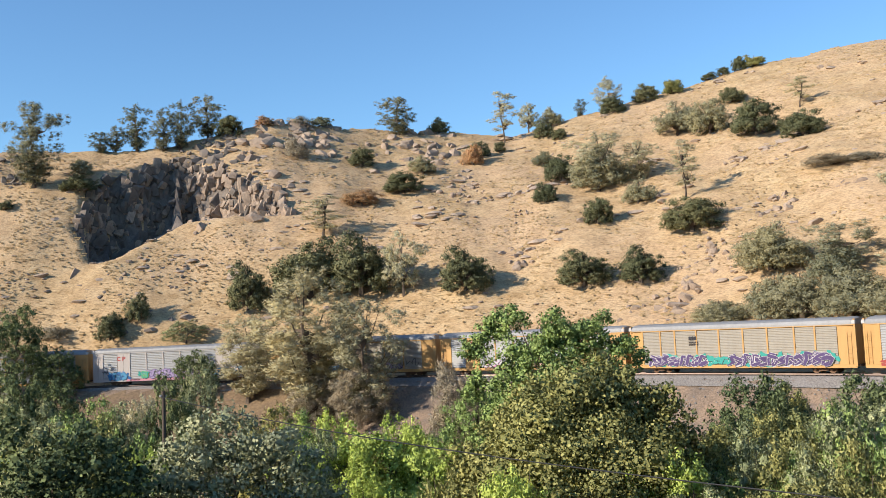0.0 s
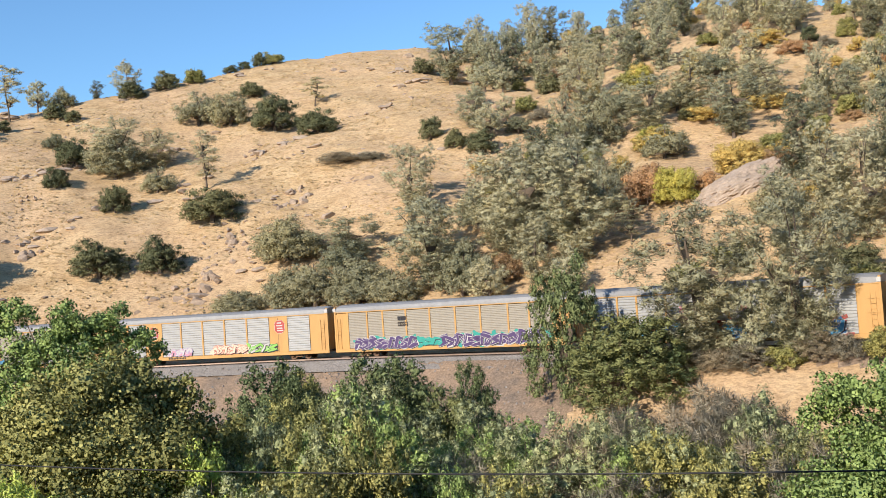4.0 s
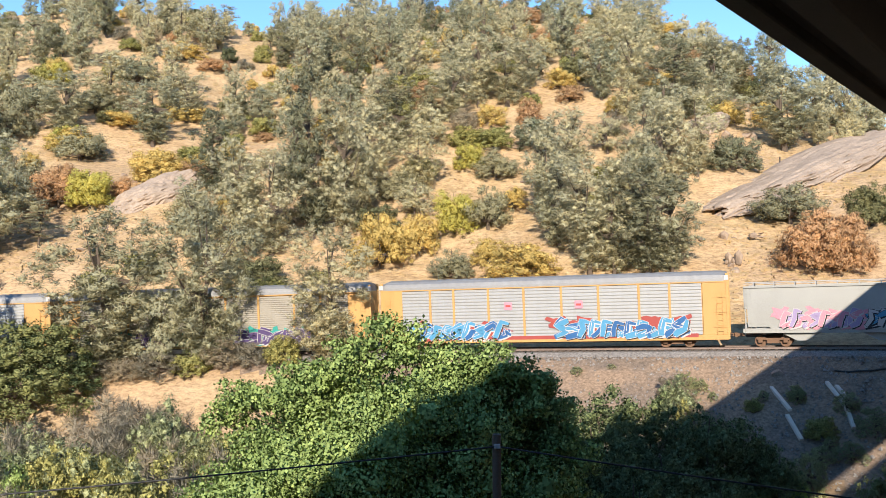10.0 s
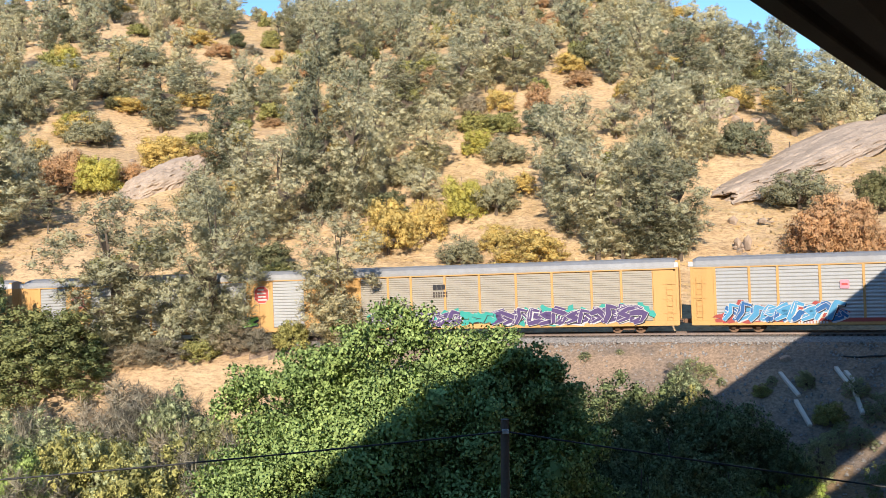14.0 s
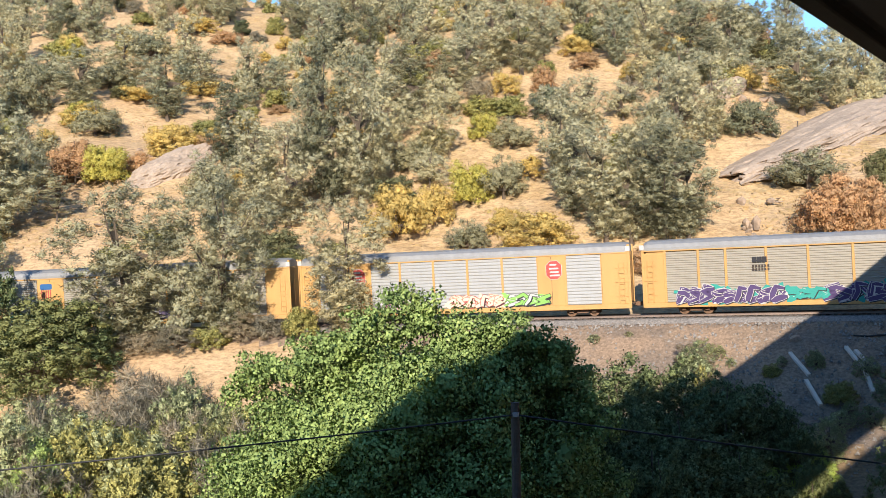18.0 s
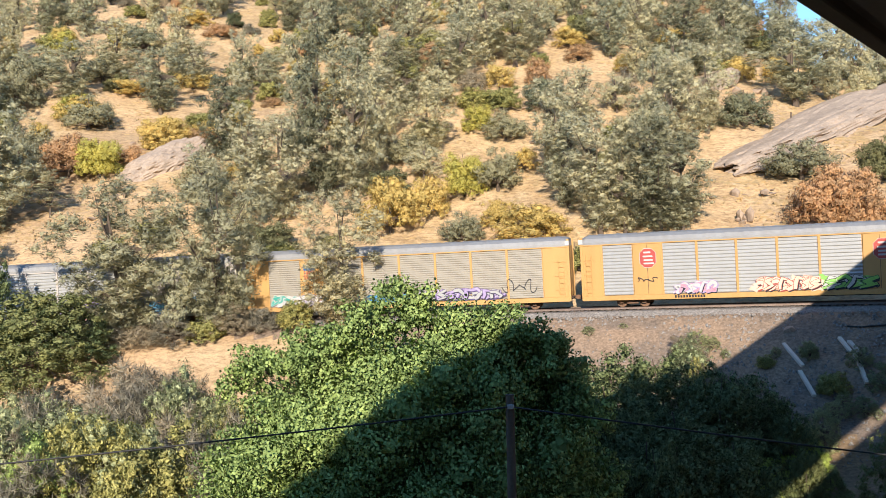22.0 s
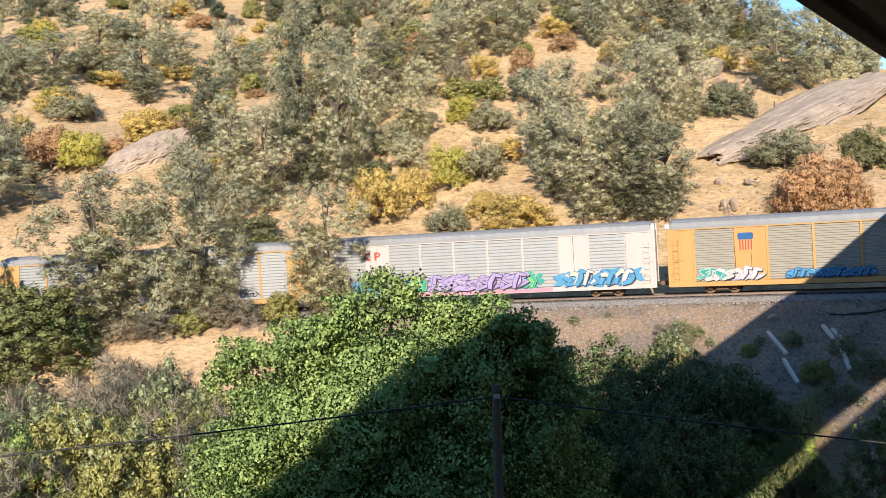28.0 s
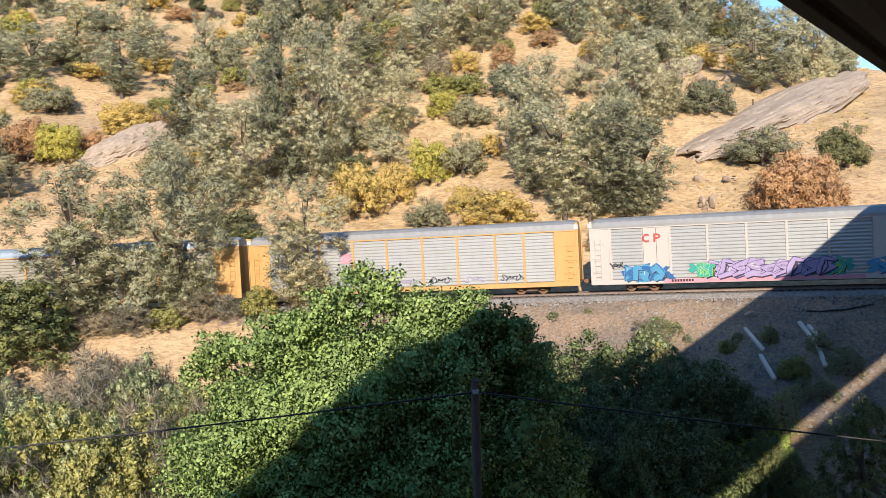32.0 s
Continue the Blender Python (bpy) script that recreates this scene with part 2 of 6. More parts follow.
def child(name, me, parent, label=""):
    ob = new(name, me)
    ob.parent = parent
    return tagged(ob, label)


def bm_box(bm, x0, x1, y0, y1, z0, z1, bevel=0.0):
    r = bmesh.ops.create_cube(bm, size=1)
    for v in r["verts"]:
        v.co = ((x0 + x1) / 2 + v.co.x * (x1 - x0), (y0 + y1) / 2 + v.co.y * (y1 - y0), (z0 + z1) / 2 + v.co.z * (z1 - z0))
    if bevel:
        es = list({e for v in r["verts"] for e in v.link_edges})
        bmesh.ops.bevel(bm, geom=es, offset=bevel, segments=1, affect="EDGES")


def bm_tube(bm, p, q, r0, r1=None, n=8):
    p, q = Vector(p), Vector(q)
    d = q - p
    r1 = r0 if r1 is None else r1
    m = Matrix.Translation((p + q) / 2) @ d.to_track_quat("Z", "Y").to_matrix().to_4x4()
    bmesh.ops.create_cone(bm, cap_ends=True, segments=n, radius1=r0, radius2=r1, depth=d.length, matrix=m)


def bm_mesh(bm, name, mat):
    me = bpy.data.meshes.new(name)
    bm.to_mesh(me)
    bm.free()
    me.materials.append(mat)
    return me


def part(name, bm, mat, parent, label=""):
    return child(name, bm_mesh(bm, name, mat), parent, label)


def thing(name, label, category, group="", kind="", m=None):
    ob = new(name)
    ob.empty_display_size = 0.3
    tagged(ob, label, category, group, kind)
    if m is not None:
        ob.matrix_basis = m
    return ob
# ---- the lie of the land ----
# the railway: a curve of slowly changing radius; TS runs along it, TX, TY its plan, with a one per cent grade
TS = np.arange(-260.0, 261.0, 1.0)
_k = 0.0060932 - 1.565e-5 * TS
_h = np.concatenate([[0], np.cumsum((_k[1:] + _k[:-1]) / 2)])
TA = -0.011935 - (_h - _h[260])
_x = np.concatenate([[0], np.cumsum((np.cos(TA[1:]) + np.cos(TA[:-1])) / 2)])
_y = np.concatenate([[0], np.cumsum((np.sin(TA[1:]) + np.sin(TA[:-1])) / 2)])
TX, TY = _x - _x[260] - 41.872, _y - _y[260] + 87.14


def rail_z(s):
    return 9.85 + 0.0095 * (s - 60.0)


def on_track(s):
    """Place and heading of the track s metres along."""
    return np.interp(s, TS, TX), np.interp(s, TS, TY), np.interp(s, TS, TA)


_front = np.abs(TS) < 175
T_AZ = np.degrees(np.arctan2(TX, TY))[_front]
T_D = np.hypot(TX, TY)[_front]
T_Z = rail_z(TS)[_front]
# the ridge as seen from the road: bearing, height angle, distance
RIDGE = np.array([(-130, 3, 260), (-100, 8.5, 235), (-84, 9.8, 230), (-77, 10.0, 225), (-70, 11.6, 225), (-63, 11.0, 235), (-56, 10.5, 240),
                  (-50, 11.7, 245), (-43, 13.1, 250), (-38, 13.7, 255), (-34, 13.8, 255), (-30, 13.3, 250), (-25, 13.7, 250), (-19, 14.7, 255),
                  (-14, 14.3, 250), (-10, 13.6, 240), (-5, 13.9, 235), (2, 14.8, 225), (8, 14.3, 215), (13, 13.0, 200), (18, 10.0, 180), (22, 7.2, 160), (30, 6.5, 160),
                  (60, 6.0, 170), (110, 3.0, 260)])


def smooth(x, a, b):
    u = np.clip((x - a) / (b - a), 0, 1)
    return u * u * (3 - 2 * u)


# an old rock cut in the hillside: two four-sided pieces, bearing and distance of their corners
CUTS = (((-80.6, 184.0), (-75.4, 195.0), (-75.2, 218.0), (-80.2, 211.0)), ((-76.0, 194.0), (-69.0, 190.0), (-69.6, 199.0), (-75.2, 217.0)))


def cut_mask(x, y):
    best = np.zeros_like(x)
    wob = 0.9 * np.sin(x * 0.55 + 0.7 * y) + 0.7 * np.sin(y * 0.9 - 0.4 * x)
    for quad in CUTS:
        p = [(d * math.sin(radians(a)), d * math.cos(radians(a))) for a, d in quad]
        m = np.full_like(x, 1e9)
        cx, cy = sum(q[0] for q in p) / 4, sum(q[1] for q in p) / 4
        for (ax, ay), (bx, by) in zip(p, p[1:] + p[:1]):
            nx, ny = by - ay, ax - bx
            ln = math.hypot(nx, ny)
            s = ((x - ax) * nx + (y - ay) * ny) / ln
            if (cx - ax) * nx + (cy - ay) * ny < 0:
                s = -s
            m = np.minimum(m, s)
        best = np.maximum(best, np.clip((m + wob + 0.6) / 1.2, 0, 1))
    return best


def ground(x, y, cut=True):
    """Height of the bare ground, without its small roughness."""
    x, y = np.asarray(x, float), np.asarray(y, float)
    a, d = np.degrees(np.arctan2(x, y)), np.hypot(x, y)
    t, zt = np.interp(a, T_AZ, T_D), np.interp(a, T_AZ, T_Z)
    bed = zt - 0.55
    el, dr = np.interp(a, RIDGE[:, 0], RIDGE[:, 1]), np.interp(a, RIDGE[:, 0], RIDGE[:, 2])
    ztop = 16.0 + dr * np.tan(np.radians(el))
    foot = t + 5.0
    u = (d - foot) / (dr - foot)
    uc = np.clip(u, 0, 1)
    hill = bed + (ztop - bed) * (1.16 * uc - 0.16 * uc * uc)
    hill += (2.2 * np.sin(x * 0.061 + 1.0) * np.sin(y * 0.053) + 0.9 * np.sin(x * 0.17 + y * 0.11) * np.cos(y * 0.19 - x * 0.05)) * np.sin(np.pi * uc) ** 0.7
    hill += 4.5 * np.exp(-(((x + 166) / 13) ** 2 + ((y - 36) / 11) ** 2)) * np.clip(uc * 8, 0, 1)
    floor = np.where(a < -75, np.maximum(29.0, 36.7 + 1.9 * (a + 75)), 36.7 + 0.2 * (a + 75)) + 0.05 * (d - 195)
    hill = hill + (np.minimum(hill, floor) - hill) * cut_mask(x, y) * (1.0 if cut else 0.0)
    over = np.maximum(d - dr, 0)
    hill = np.where(u > 1, np.maximum(ztop - 0.002 * np.minimum(over, 70) ** 2 - 0.28 * np.maximum(over - 70, 0), 0.0), hill)
    # below the track: a bank of cinders and earth down to the creek, then up to the road on which one stands
    near = t - 3.0
    bank = bed - 0.62 * (near - d)
    creek = 1.0 + 0.5 * np.sin(x * 0.09) * np.sin(y * 0.12 + 1)
    road = 14.35 - 0.85 * np.maximum(d - 3.2, 0)
    k = 1.6
    low = np.log(np.exp(np.clip(bank / k, -40, 40)) + np.exp(creek / k) + np.exp(np.clip(road / k, -40, 40))) * k
    low = np.minimum(low, np.maximum(bed, 14.35))
    z = np.where(d < near, np.where(bank > creek + 6, bank, low), np.where(d < foot, bed, hill))
    back = smooth(np.abs(a), 104, 135)
    # an unseen hillside, added behind the road to block low sky light
    far = 14.35 + 66.0 * smooth(d, 60.0, 270.0)
    # an unseen mound, added behind the road only to shade the near creek
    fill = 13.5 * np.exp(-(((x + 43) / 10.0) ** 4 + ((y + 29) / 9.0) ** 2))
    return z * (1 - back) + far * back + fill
def rough_noise(x, y):
    """Tussocks, hoof-trodden steps and small hollows of the hillside."""
    n = np.zeros_like(x)
    for i, (fx, amp) in enumerate(((0.23, 0.34), (0.55, 0.20), (1.3, 0.12), (2.9, 0.07))):
        p = 1.7 * i
        n += amp * np.sin(fx * x + 1.3 * np.sin(fx * 0.7 * y + p) + p) * np.sin(fx * y * 1.1 + 1.7 * np.sin(fx * 0.6 * x + 2 * p))
    z = ground(x, y, False)
    return n + 0.2 * np.sin(4.4 * z + 2.5 * np.sin(0.13 * x) + 2 * np.sin(0.17 * y)) * (0.5 + 0.5 * np.sin(0.21 * x + 0.9) * np.sin(0.19 * y))


def build_ground():
    az = np.concatenate([np.arange(-180, -92, 2.0), np.arange(-92, 34, 0.36), np.arange(34, 181, 2.0)])
    d = np.concatenate([[0.0, 3, 6, 9, 13], np.arange(17, 60, 1.1), np.arange(60, 130, 0.7), np.arange(130, 275, 1.0), [280, 290, 310, 340, 390, 470, 600, 800, 1100, 1600, 2400, 3600]])
    A, D = np.meshgrid(np.radians(az), d, indexing="ij")
    X, Y = D * np.sin(A), D * np.cos(A)
    Z = ground(X, Y)
    t = np.interp(np.degrees(A), T_AZ, T_D)
    wild = np.clip((D - t - 5) / 6, 0, 1) * np.clip((300 - D) / 40, 0, 1)
    Z = Z + rough_noise(X, Y) * (wild + 0.35 * (D < t - 3.4) * (D > 8))
    n, k = len(az), len(d)
    idx = np.arange(n * k).reshape(n, k)
    faces = np.stack([idx[:-1, :-1], idx[1:, :-1], idx[1:, 1:], idx[:-1, 1:]], -1).reshape(-1, 4)[:, ::-1]
    me = bpy.data.meshes.new("ground")
    me.vertices.add(n * k)
    me.vertices.foreach_set("co", np.stack([X, Y, Z], -1).astype(np.float32).ravel())
    me.loops.add(len(faces) * 4)
    me.loops.foreach_set("vertex_index", faces.astype(np.int32).ravel())
    me.polygons.add(len(faces))
    me.polygons.foreach_set("loop_start", np.arange(0, len(faces) * 4, 4, dtype=np.int32))
    me.materials.append(M_GROUND)
    me.materials.append(M_BANK)
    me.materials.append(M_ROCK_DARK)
    me.materials.append(M_SCRUB)
    dm = D[:-1, :-1]
    tm = t[:-1, :-1]
    am = np.degrees(A[:-1, :-1])
    wob = 2.5 * np.sin(X[:-1, :-1] * 0.4) + 1.5 * np.sin(Y[:-1, :-1] * 0.9)
    low = (dm < tm + 4.0) & (dm > 4)
    kind = np.where(low, 3, 0)
    kind = np.where(low & (dm > tm - 17 + wob) & (((am > -66) & (am < -27 + wob)) | ((am > -4) & (am < 60))), 1, kind)
    kind = np.where(low & (dm > tm - 16 + wob) & (am >= -27 + wob) & (am <= -4), 0, kind)
    kind = np.where(low & (dm > tm - 4.6), 1, kind)
    # the cut faces take the darker rock, shade put into the colour
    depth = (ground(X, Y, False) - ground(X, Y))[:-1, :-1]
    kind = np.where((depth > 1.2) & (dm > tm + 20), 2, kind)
    me.polygons.foreach_set("material_index", kind.reshape(-1).astype(np.int32))
    me.polygons.foreach_set("use_smooth", np.ones(len(faces), dtype=bool))
    me.update(calc_edges=True)
    tagged(new("ground", me), "dry golden grass hillside above a gravel railway bank", "hillside", kind="structure")


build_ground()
# ---- tussocks of dry grass ----
def grass_tussocks():
    rng = np.random.default_rng(41)
    n = 42000
    a = rng.uniform(-87, 25, n)
    t = np.interp(a, T_AZ, T_D)
    dr = np.interp(a, RIDGE[:, 0], RIDGE[:, 2])
    d = t + 6 + (dr - t - 4) * rng.random(n) ** 0.9
    x, y = d * np.sin(np.radians(a)), d * np.cos(np.radians(a))
    keep = (np.sin(x * 0.21 + 1.4 * np.sin(y * 0.13)) * np.sin(y * 0.27) + 0.6 * rng.random(n) > 0.05) & (cut_mask(x, y) < 0.05)
    x, y = x[keep], y[keep]
    z = ground(x, y) + rough_noise(x, y)
    n = len(x)
    c = np.stack([x, y, z], 1)
    q = []
    for k in range(2):
        ang = rng.uniform(0, np.pi, n)
        w = rng.uniform(0.15, 0.45, n)[:, None]
        h = rng.uniform(0.04, 0.16, n)[:, None]
        u = np.stack([np.cos(ang), np.sin(ang), np.zeros(n)], 1)
        lean = np.stack([rng.normal(size=n) * 0.25, rng.normal(size=n) * 0.25, np.ones(n)], 1)
        q.append(np.stack([c - u * w - (0, 0, 0.1), c + u * w - (0, 0, 0.1), c + u * w * 1.3 + lean * h, c - u * w * 1.3 + lean * h], 1))
    for f in q:
        away = (np.cross(f[:, 1] - f[:, 0], f[:, 2] - f[:, 0])[:, :2] * c[:, :2]).sum(1) > 0
        f[away] = f[away][:, ::-1]
    up = np.stack([-x / np.hypot(x, y) * 0.45, -y / np.hypot(x, y) * 0.45, np.full(n, 0.9)], 1)
    tagged(new("dry_grass", soft_normals(mesh_quads("dry_grass", np.concatenate(q), M_STRAW), np.concatenate([up, up]), 4)), "tussocks of pale dry grass all over the hill", "grass", kind="stuff")


grass_tussocks()
# ---- rocks ----
_rock_rng = np.random.default_rng(9)


def rock_models(n=9):
    out = []
    for i in range(n):
        bm = bmesh.new()
        pts = _rock_rng.normal(size=(22, 3))
        pts /= np.linalg.norm(pts, axis=1, keepdims=True)
        pts *= _rock_rng.uniform(0.82, 1.08, size=(22, 1))
        vs = [bm.verts.new((p[0] * 0.5, p[1] * 0.42, p[2] * 0.36)) for p in pts]
        bmesh.ops.convex_hull(bm, input=vs)
        out.append((bm_mesh(bm.copy(), "boulder", M_ROCK), bm_mesh(bm, "boulder_dark", M_ROCK_DARK)))
    return out


ROCKS = rock_models()


STONES = ([], [])


def add_rock(store, me, m):
    k = len(store[0])
    store[0].extend(tuple(m @ v.co) for v in me.vertices)
    store[1].extend(tuple(k + i for i in p.vertices) for p in me.polygons)


def outcrop(az0, az1, d0, d1, n, smin, smax, mat):
    """Boulders standing out of a stretch of the hillside."""
    for _ in range(int(n * 1.7)):
        a, d = radians(_rock_rng.uniform(az0, az1)), _rock_rng.uniform(d0, d1)
        x, y = d * math.sin(a), d * math.cos(a)
        s = smin + (smax - smin) * _rock_rng.random() ** 1.4
        me = ROCKS[int(_rock_rng.integers(len(ROCKS)))][0 if mat is M_ROCK else 1]
        m = Matrix.Translation((x, y, float(ground(x, y)) - 0.15 * s)) @ Euler(_rock_rng.uniform(-0.5, 0.5, 3) + np.array([0, 0, _rock_rng.uniform(0, 6.3)])).to_matrix().to_4x4() @ Matrix.Diagonal((s * _rock_rng.uniform(0.8, 1.5), s, s * _rock_rng.uniform(0.8, 1.5), 1))
        if s < 1.5 and mat is M_ROCK:
            add_rock(STONES, me, m)
            continue
        ob = new("boulder", me)
        ob.matrix_basis = m
        tagged(ob, "weathered tan granite boulder in dry grass" if mat is M_ROCK else "dark fractured rock of the old cut", "boulder", "boulders on the hill" if mat is M_ROCK else "dark rocks of the cut")


def block_models(n=8):
    """Angular, split blocks: boxes with broken corners."""
    out = []
    for i in range(n):
        bm = bmesh.new()
        for sx in (-0.5, 0.5):
            for sy in (-0.4, 0.4):
                for sz in (-0.6, 0.6):
                    for j in range(2):
                        k = _rock_rng.uniform(0.5, 1.0, 3)
                        bm.verts.new((sx * k[0], sy * k[1], sz * k[2]))
        bmesh.ops.convex_hull(bm, input=bm.verts[:])
        out.append((bm_mesh(bm.copy(), "block", M_ROCK), bm_mesh(bm, "block_dark", M_ROCK_DARK)))
    return out


def cut_face(n):
    """Split blocks all over the back wall of the old cut."""
    blocks = block_models()
    face = thing("quarry_outcrop", "fractured tan rock outcrop in an old hillside cut, shaded wall coloured dark", "outcrop", "", m=Matrix.Translation((-192.0, 42.0, 36.0)))
    for i in range(n):
        deg = -82.6 + 13.6 * (i + _rock_rng.random()) / n
        a = radians(deg)
        d = np.arange(188.0, 226.0, 0.25)
        inside = cut_mask(d * math.sin(a), d * math.cos(a)) > 0.5
        if not inside.any():
            continue
        back = float(d[inside].max())
        x, y = (back + 1.2) * math.sin(a), (back + 1.2) * math.cos(a)
        z0, z1 = float(ground((back - 3) * math.sin(a), (back - 3) * math.cos(a))), float(ground(x, y, False))
        k = _rock_rng.random()
        d1 = back + 0.3 + 1.4 * k - _rock_rng.uniform(0, 1.3)
        s = _rock_rng.uniform(0.7, 2.1)
        # more dark blocks on the left, where the wall's shade is coloured in
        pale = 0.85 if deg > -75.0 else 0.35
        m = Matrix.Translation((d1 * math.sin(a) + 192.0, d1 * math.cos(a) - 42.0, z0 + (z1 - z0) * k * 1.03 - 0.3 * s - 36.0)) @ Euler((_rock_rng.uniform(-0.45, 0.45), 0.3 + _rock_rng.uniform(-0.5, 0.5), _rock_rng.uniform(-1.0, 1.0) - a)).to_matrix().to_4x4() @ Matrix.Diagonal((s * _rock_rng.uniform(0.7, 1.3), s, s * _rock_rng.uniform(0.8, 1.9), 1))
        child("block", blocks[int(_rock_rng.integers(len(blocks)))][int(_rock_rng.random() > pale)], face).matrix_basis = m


def ledges():
    """Low flat ledges of bedrock that break out of the grass, in short rows along the slope."""
    vs, fs = [], []
    for _ in range(95):
        a0 = _rock_rng.uniform(-85, -26)
        t = float(np.interp(a0, T_AZ, T_D))
        dr = float(np.interp(a0, RIDGE[:, 0], RIDGE[:, 2]))
        d0 = t + 12 + (dr - t - 14) * _rock_rng.random()
        for _ in range(int(_rock_rng.integers(3, 9))):
            a, d = radians(a0 + _rock_rng.normal() * 1.1), d0 + _rock_rng.normal() * 1.6
            x, y = d * math.sin(a), d * math.cos(a)
            s = 0.5 + 1.6 * _rock_rng.random() ** 2
            me = ROCKS[int(_rock_rng.integers(len(ROCKS)))][0]
            m = Matrix.Translation((x, y, float(ground(x, y)) + 0.02 * s)) @ Euler((_rock_rng.uniform(-0.15, 0.15), _rock_rng.uniform(-0.15, 0.15), _rock_rng.uniform(-0.5, 0.5) - a)).to_matrix().to_4x4() @ Matrix.Diagonal((s * _rock_rng.uniform(1.2, 2.3), s * 1.3, s * 0.85, 1))
            add_rock((vs, fs), me, m)
    tagged(new("rock_ledges", mesh_of("rock_ledges", vs, fs, M_SLAB)), "low flat ledges of bedrock in dry grass", "ledges", kind="stuff")


def rock_scatter():
    """Small stones strewn over the slope."""
    for _ in range(600):
        a = _rock_rng.uniform(-86, 24)
        t = float(np.interp(a, T_AZ, T_D))
        dr = float(np.interp(a, RIDGE[:, 0], RIDGE[:, 2]))
        d = t + 8 + (dr - t - 8) * _rock_rng.random()
        x, y = d * math.sin(radians(a)), d * math.cos(radians(a))
        if math.sin(x * 0.09 + 1) * math.sin(y * 0.11) < -0.1 + 0.5 * _rock_rng.random():
            continue
        s = 0.25 + 0.9 * _rock_rng.random() ** 3
        me = ROCKS[int(_rock_rng.integers(len(ROCKS)))][0]
        m = Matrix.Translation((x, y, float(ground(x, y)) + 0.05 * s)) @ Matrix.Rotation(_rock_rng.uniform(0, 6.3), 4, "Z") @ Matrix.Diagonal((s * 1.7, s, s * 0.6, 1))
        add_rock(STONES, me, m)
    tagged(new("hillside_stones", mesh_of("hillside_stones", *STONES, M_ROCK)), "small tan stones strewn over dry grass", "stones", kind="stuff")


def rock_slab(name, x, y, axis, side, up, mat, label, seed, lift=-0.5):
    """A smooth bare shoulder of rock: a bent, lumpy dome that lies in the slope."""
    rng = np.random.default_rng(seed)
    bm = bmesh.new()
    bmesh.ops.create_icosphere(bm, subdivisions=5, radius=1.0)
    ax = Vector(axis)
    u = ax.normalized()
    w = Vector((0, 0, 1)).cross(u).normalized()
    n = u.cross(w)
    for v in bm.verts:
        c = v.co.copy()
        k = 1 + 0.16 * noise.noise(c * 1.6 + Vector((seed, 0, 0))) + 0.07 * noise.noise(c * 4.5) + 0.03 * noise.noise(c * 12) - 0.05 * (abs(noise.noise(c * 3 + Vector((9, 2, 1)))) < 0.06)
        v.co = (u * (c.x * ax.length) + w * (c.y * side) + n * (c.z * up)) * k
    ob = new(name, bm_mesh(bm, name, mat))
    ob.location = (x, y, float(ground(x, y)) + lift)
    tagged(ob, label, "rock")


rock_slab("rock_shoulder", 45.5, 120.5, (17.0, 16.5, 6.4), 5.4, 2.1, M_SLAB, "large smooth grey-brown rock shoulder beside dry grass", 3, 0.1)
rock_slab("rock_shoulder", -36.0, 124.0, (4.4, 4.6, 3.0), 3.8, 2.2, M_SLAB, "pinkish bare rock slab on the wooded slope", 5)
rock_slab("rock_shoulder", 36.0, 134.0, (3.4, 2.0, 1.6), 2.6, 1.8, M_SLAB, "pale bare rock slab on the wooded slope", 8)
outcrop(-71.7, -66.1, 216, 231, 38, 2.0, 5.2, M_ROCK)
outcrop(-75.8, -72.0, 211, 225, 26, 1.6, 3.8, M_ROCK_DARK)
outcrop(-64.9, -59.2, 216, 238, 36, 1.6, 4.0, M_ROCK)
outcrop(-61.0, -58.0, 199, 213, 18, 0.9, 2.4, M_ROCK)
outcrop(-84.6, -82.9, 214, 229, 12, 1.5, 3.5, M_ROCK_DARK)
outcrop(-74.8, -68.5, 191, 216, 20, 1.3, 3.8, M_ROCK)
outcrop(-56.9, -54.6, 162, 170, 8, 0.8, 1.8, M_ROCK)
outcrop(-46.9, -44.1, 142, 160, 22, 0.7, 1.9, M_ROCK)
outcrop(-50.5, -46.5, 137, 146, 16, 0.8, 2.0, M_ROCK)
outcrop(-42.9, -40.2, 152, 165, 14, 0.9, 2.2, M_ROCK)
outcrop(-39.6, -37.0, 150, 160, 9, 0.9, 2.4, M_ROCK)
outcrop(-44.2, -41.6, 177, 195, 6, 1.0, 2.4, M_ROCK)
outcrop(-54.6, -51.6, 192, 219, 12, 0.7, 1.8, M_ROCK)
outcrop(-78.9, -70.2, 176, 194, 16, 0.5, 1.4, M_ROCK)
outcrop(-62.4, -57.4, 190, 207, 14, 0.5, 1.5, M_ROCK)
outcrop(-57.1, -54.5, 174, 185, 10, 0.5, 1.3, M_ROCK)
outcrop(-34.7, -33.1, 240, 254, 5, 1.8, 3.4, M_ROCK)
outcrop(-36.6, -34.3, 182, 222, 9, 0.8, 1.8, M_ROCK)
outcrop(-19.0, -13.6, 120, 144, 10, 1.0, 2.6, M_ROCK)
outcrop(2.2, 4.1, 148, 191, 10, 1.0, 2.6, M_ROCK)
outcrop(8.3, 10.6, 165, 199, 12, 1.0, 3.0, M_ROCK)
outcrop(12.4, 14.6, 173, 201, 12, 1.0, 3.0, M_ROCK)
outcrop(14.8, 17.7, 127, 150, 7, 1.2, 3.0, M_ROCK)
outcrop(16.4, 18.0, 157, 180, 7, 1.2, 3.0, M_ROCK)
outcrop(16.0, 17.1, 97, 100, 3, 0.7, 1.5, M_ROCK)
outcrop(-83.2, -75.0, 168, 186, 18, 0.7, 1.8, M_ROCK_DARK)
cut_face(620)
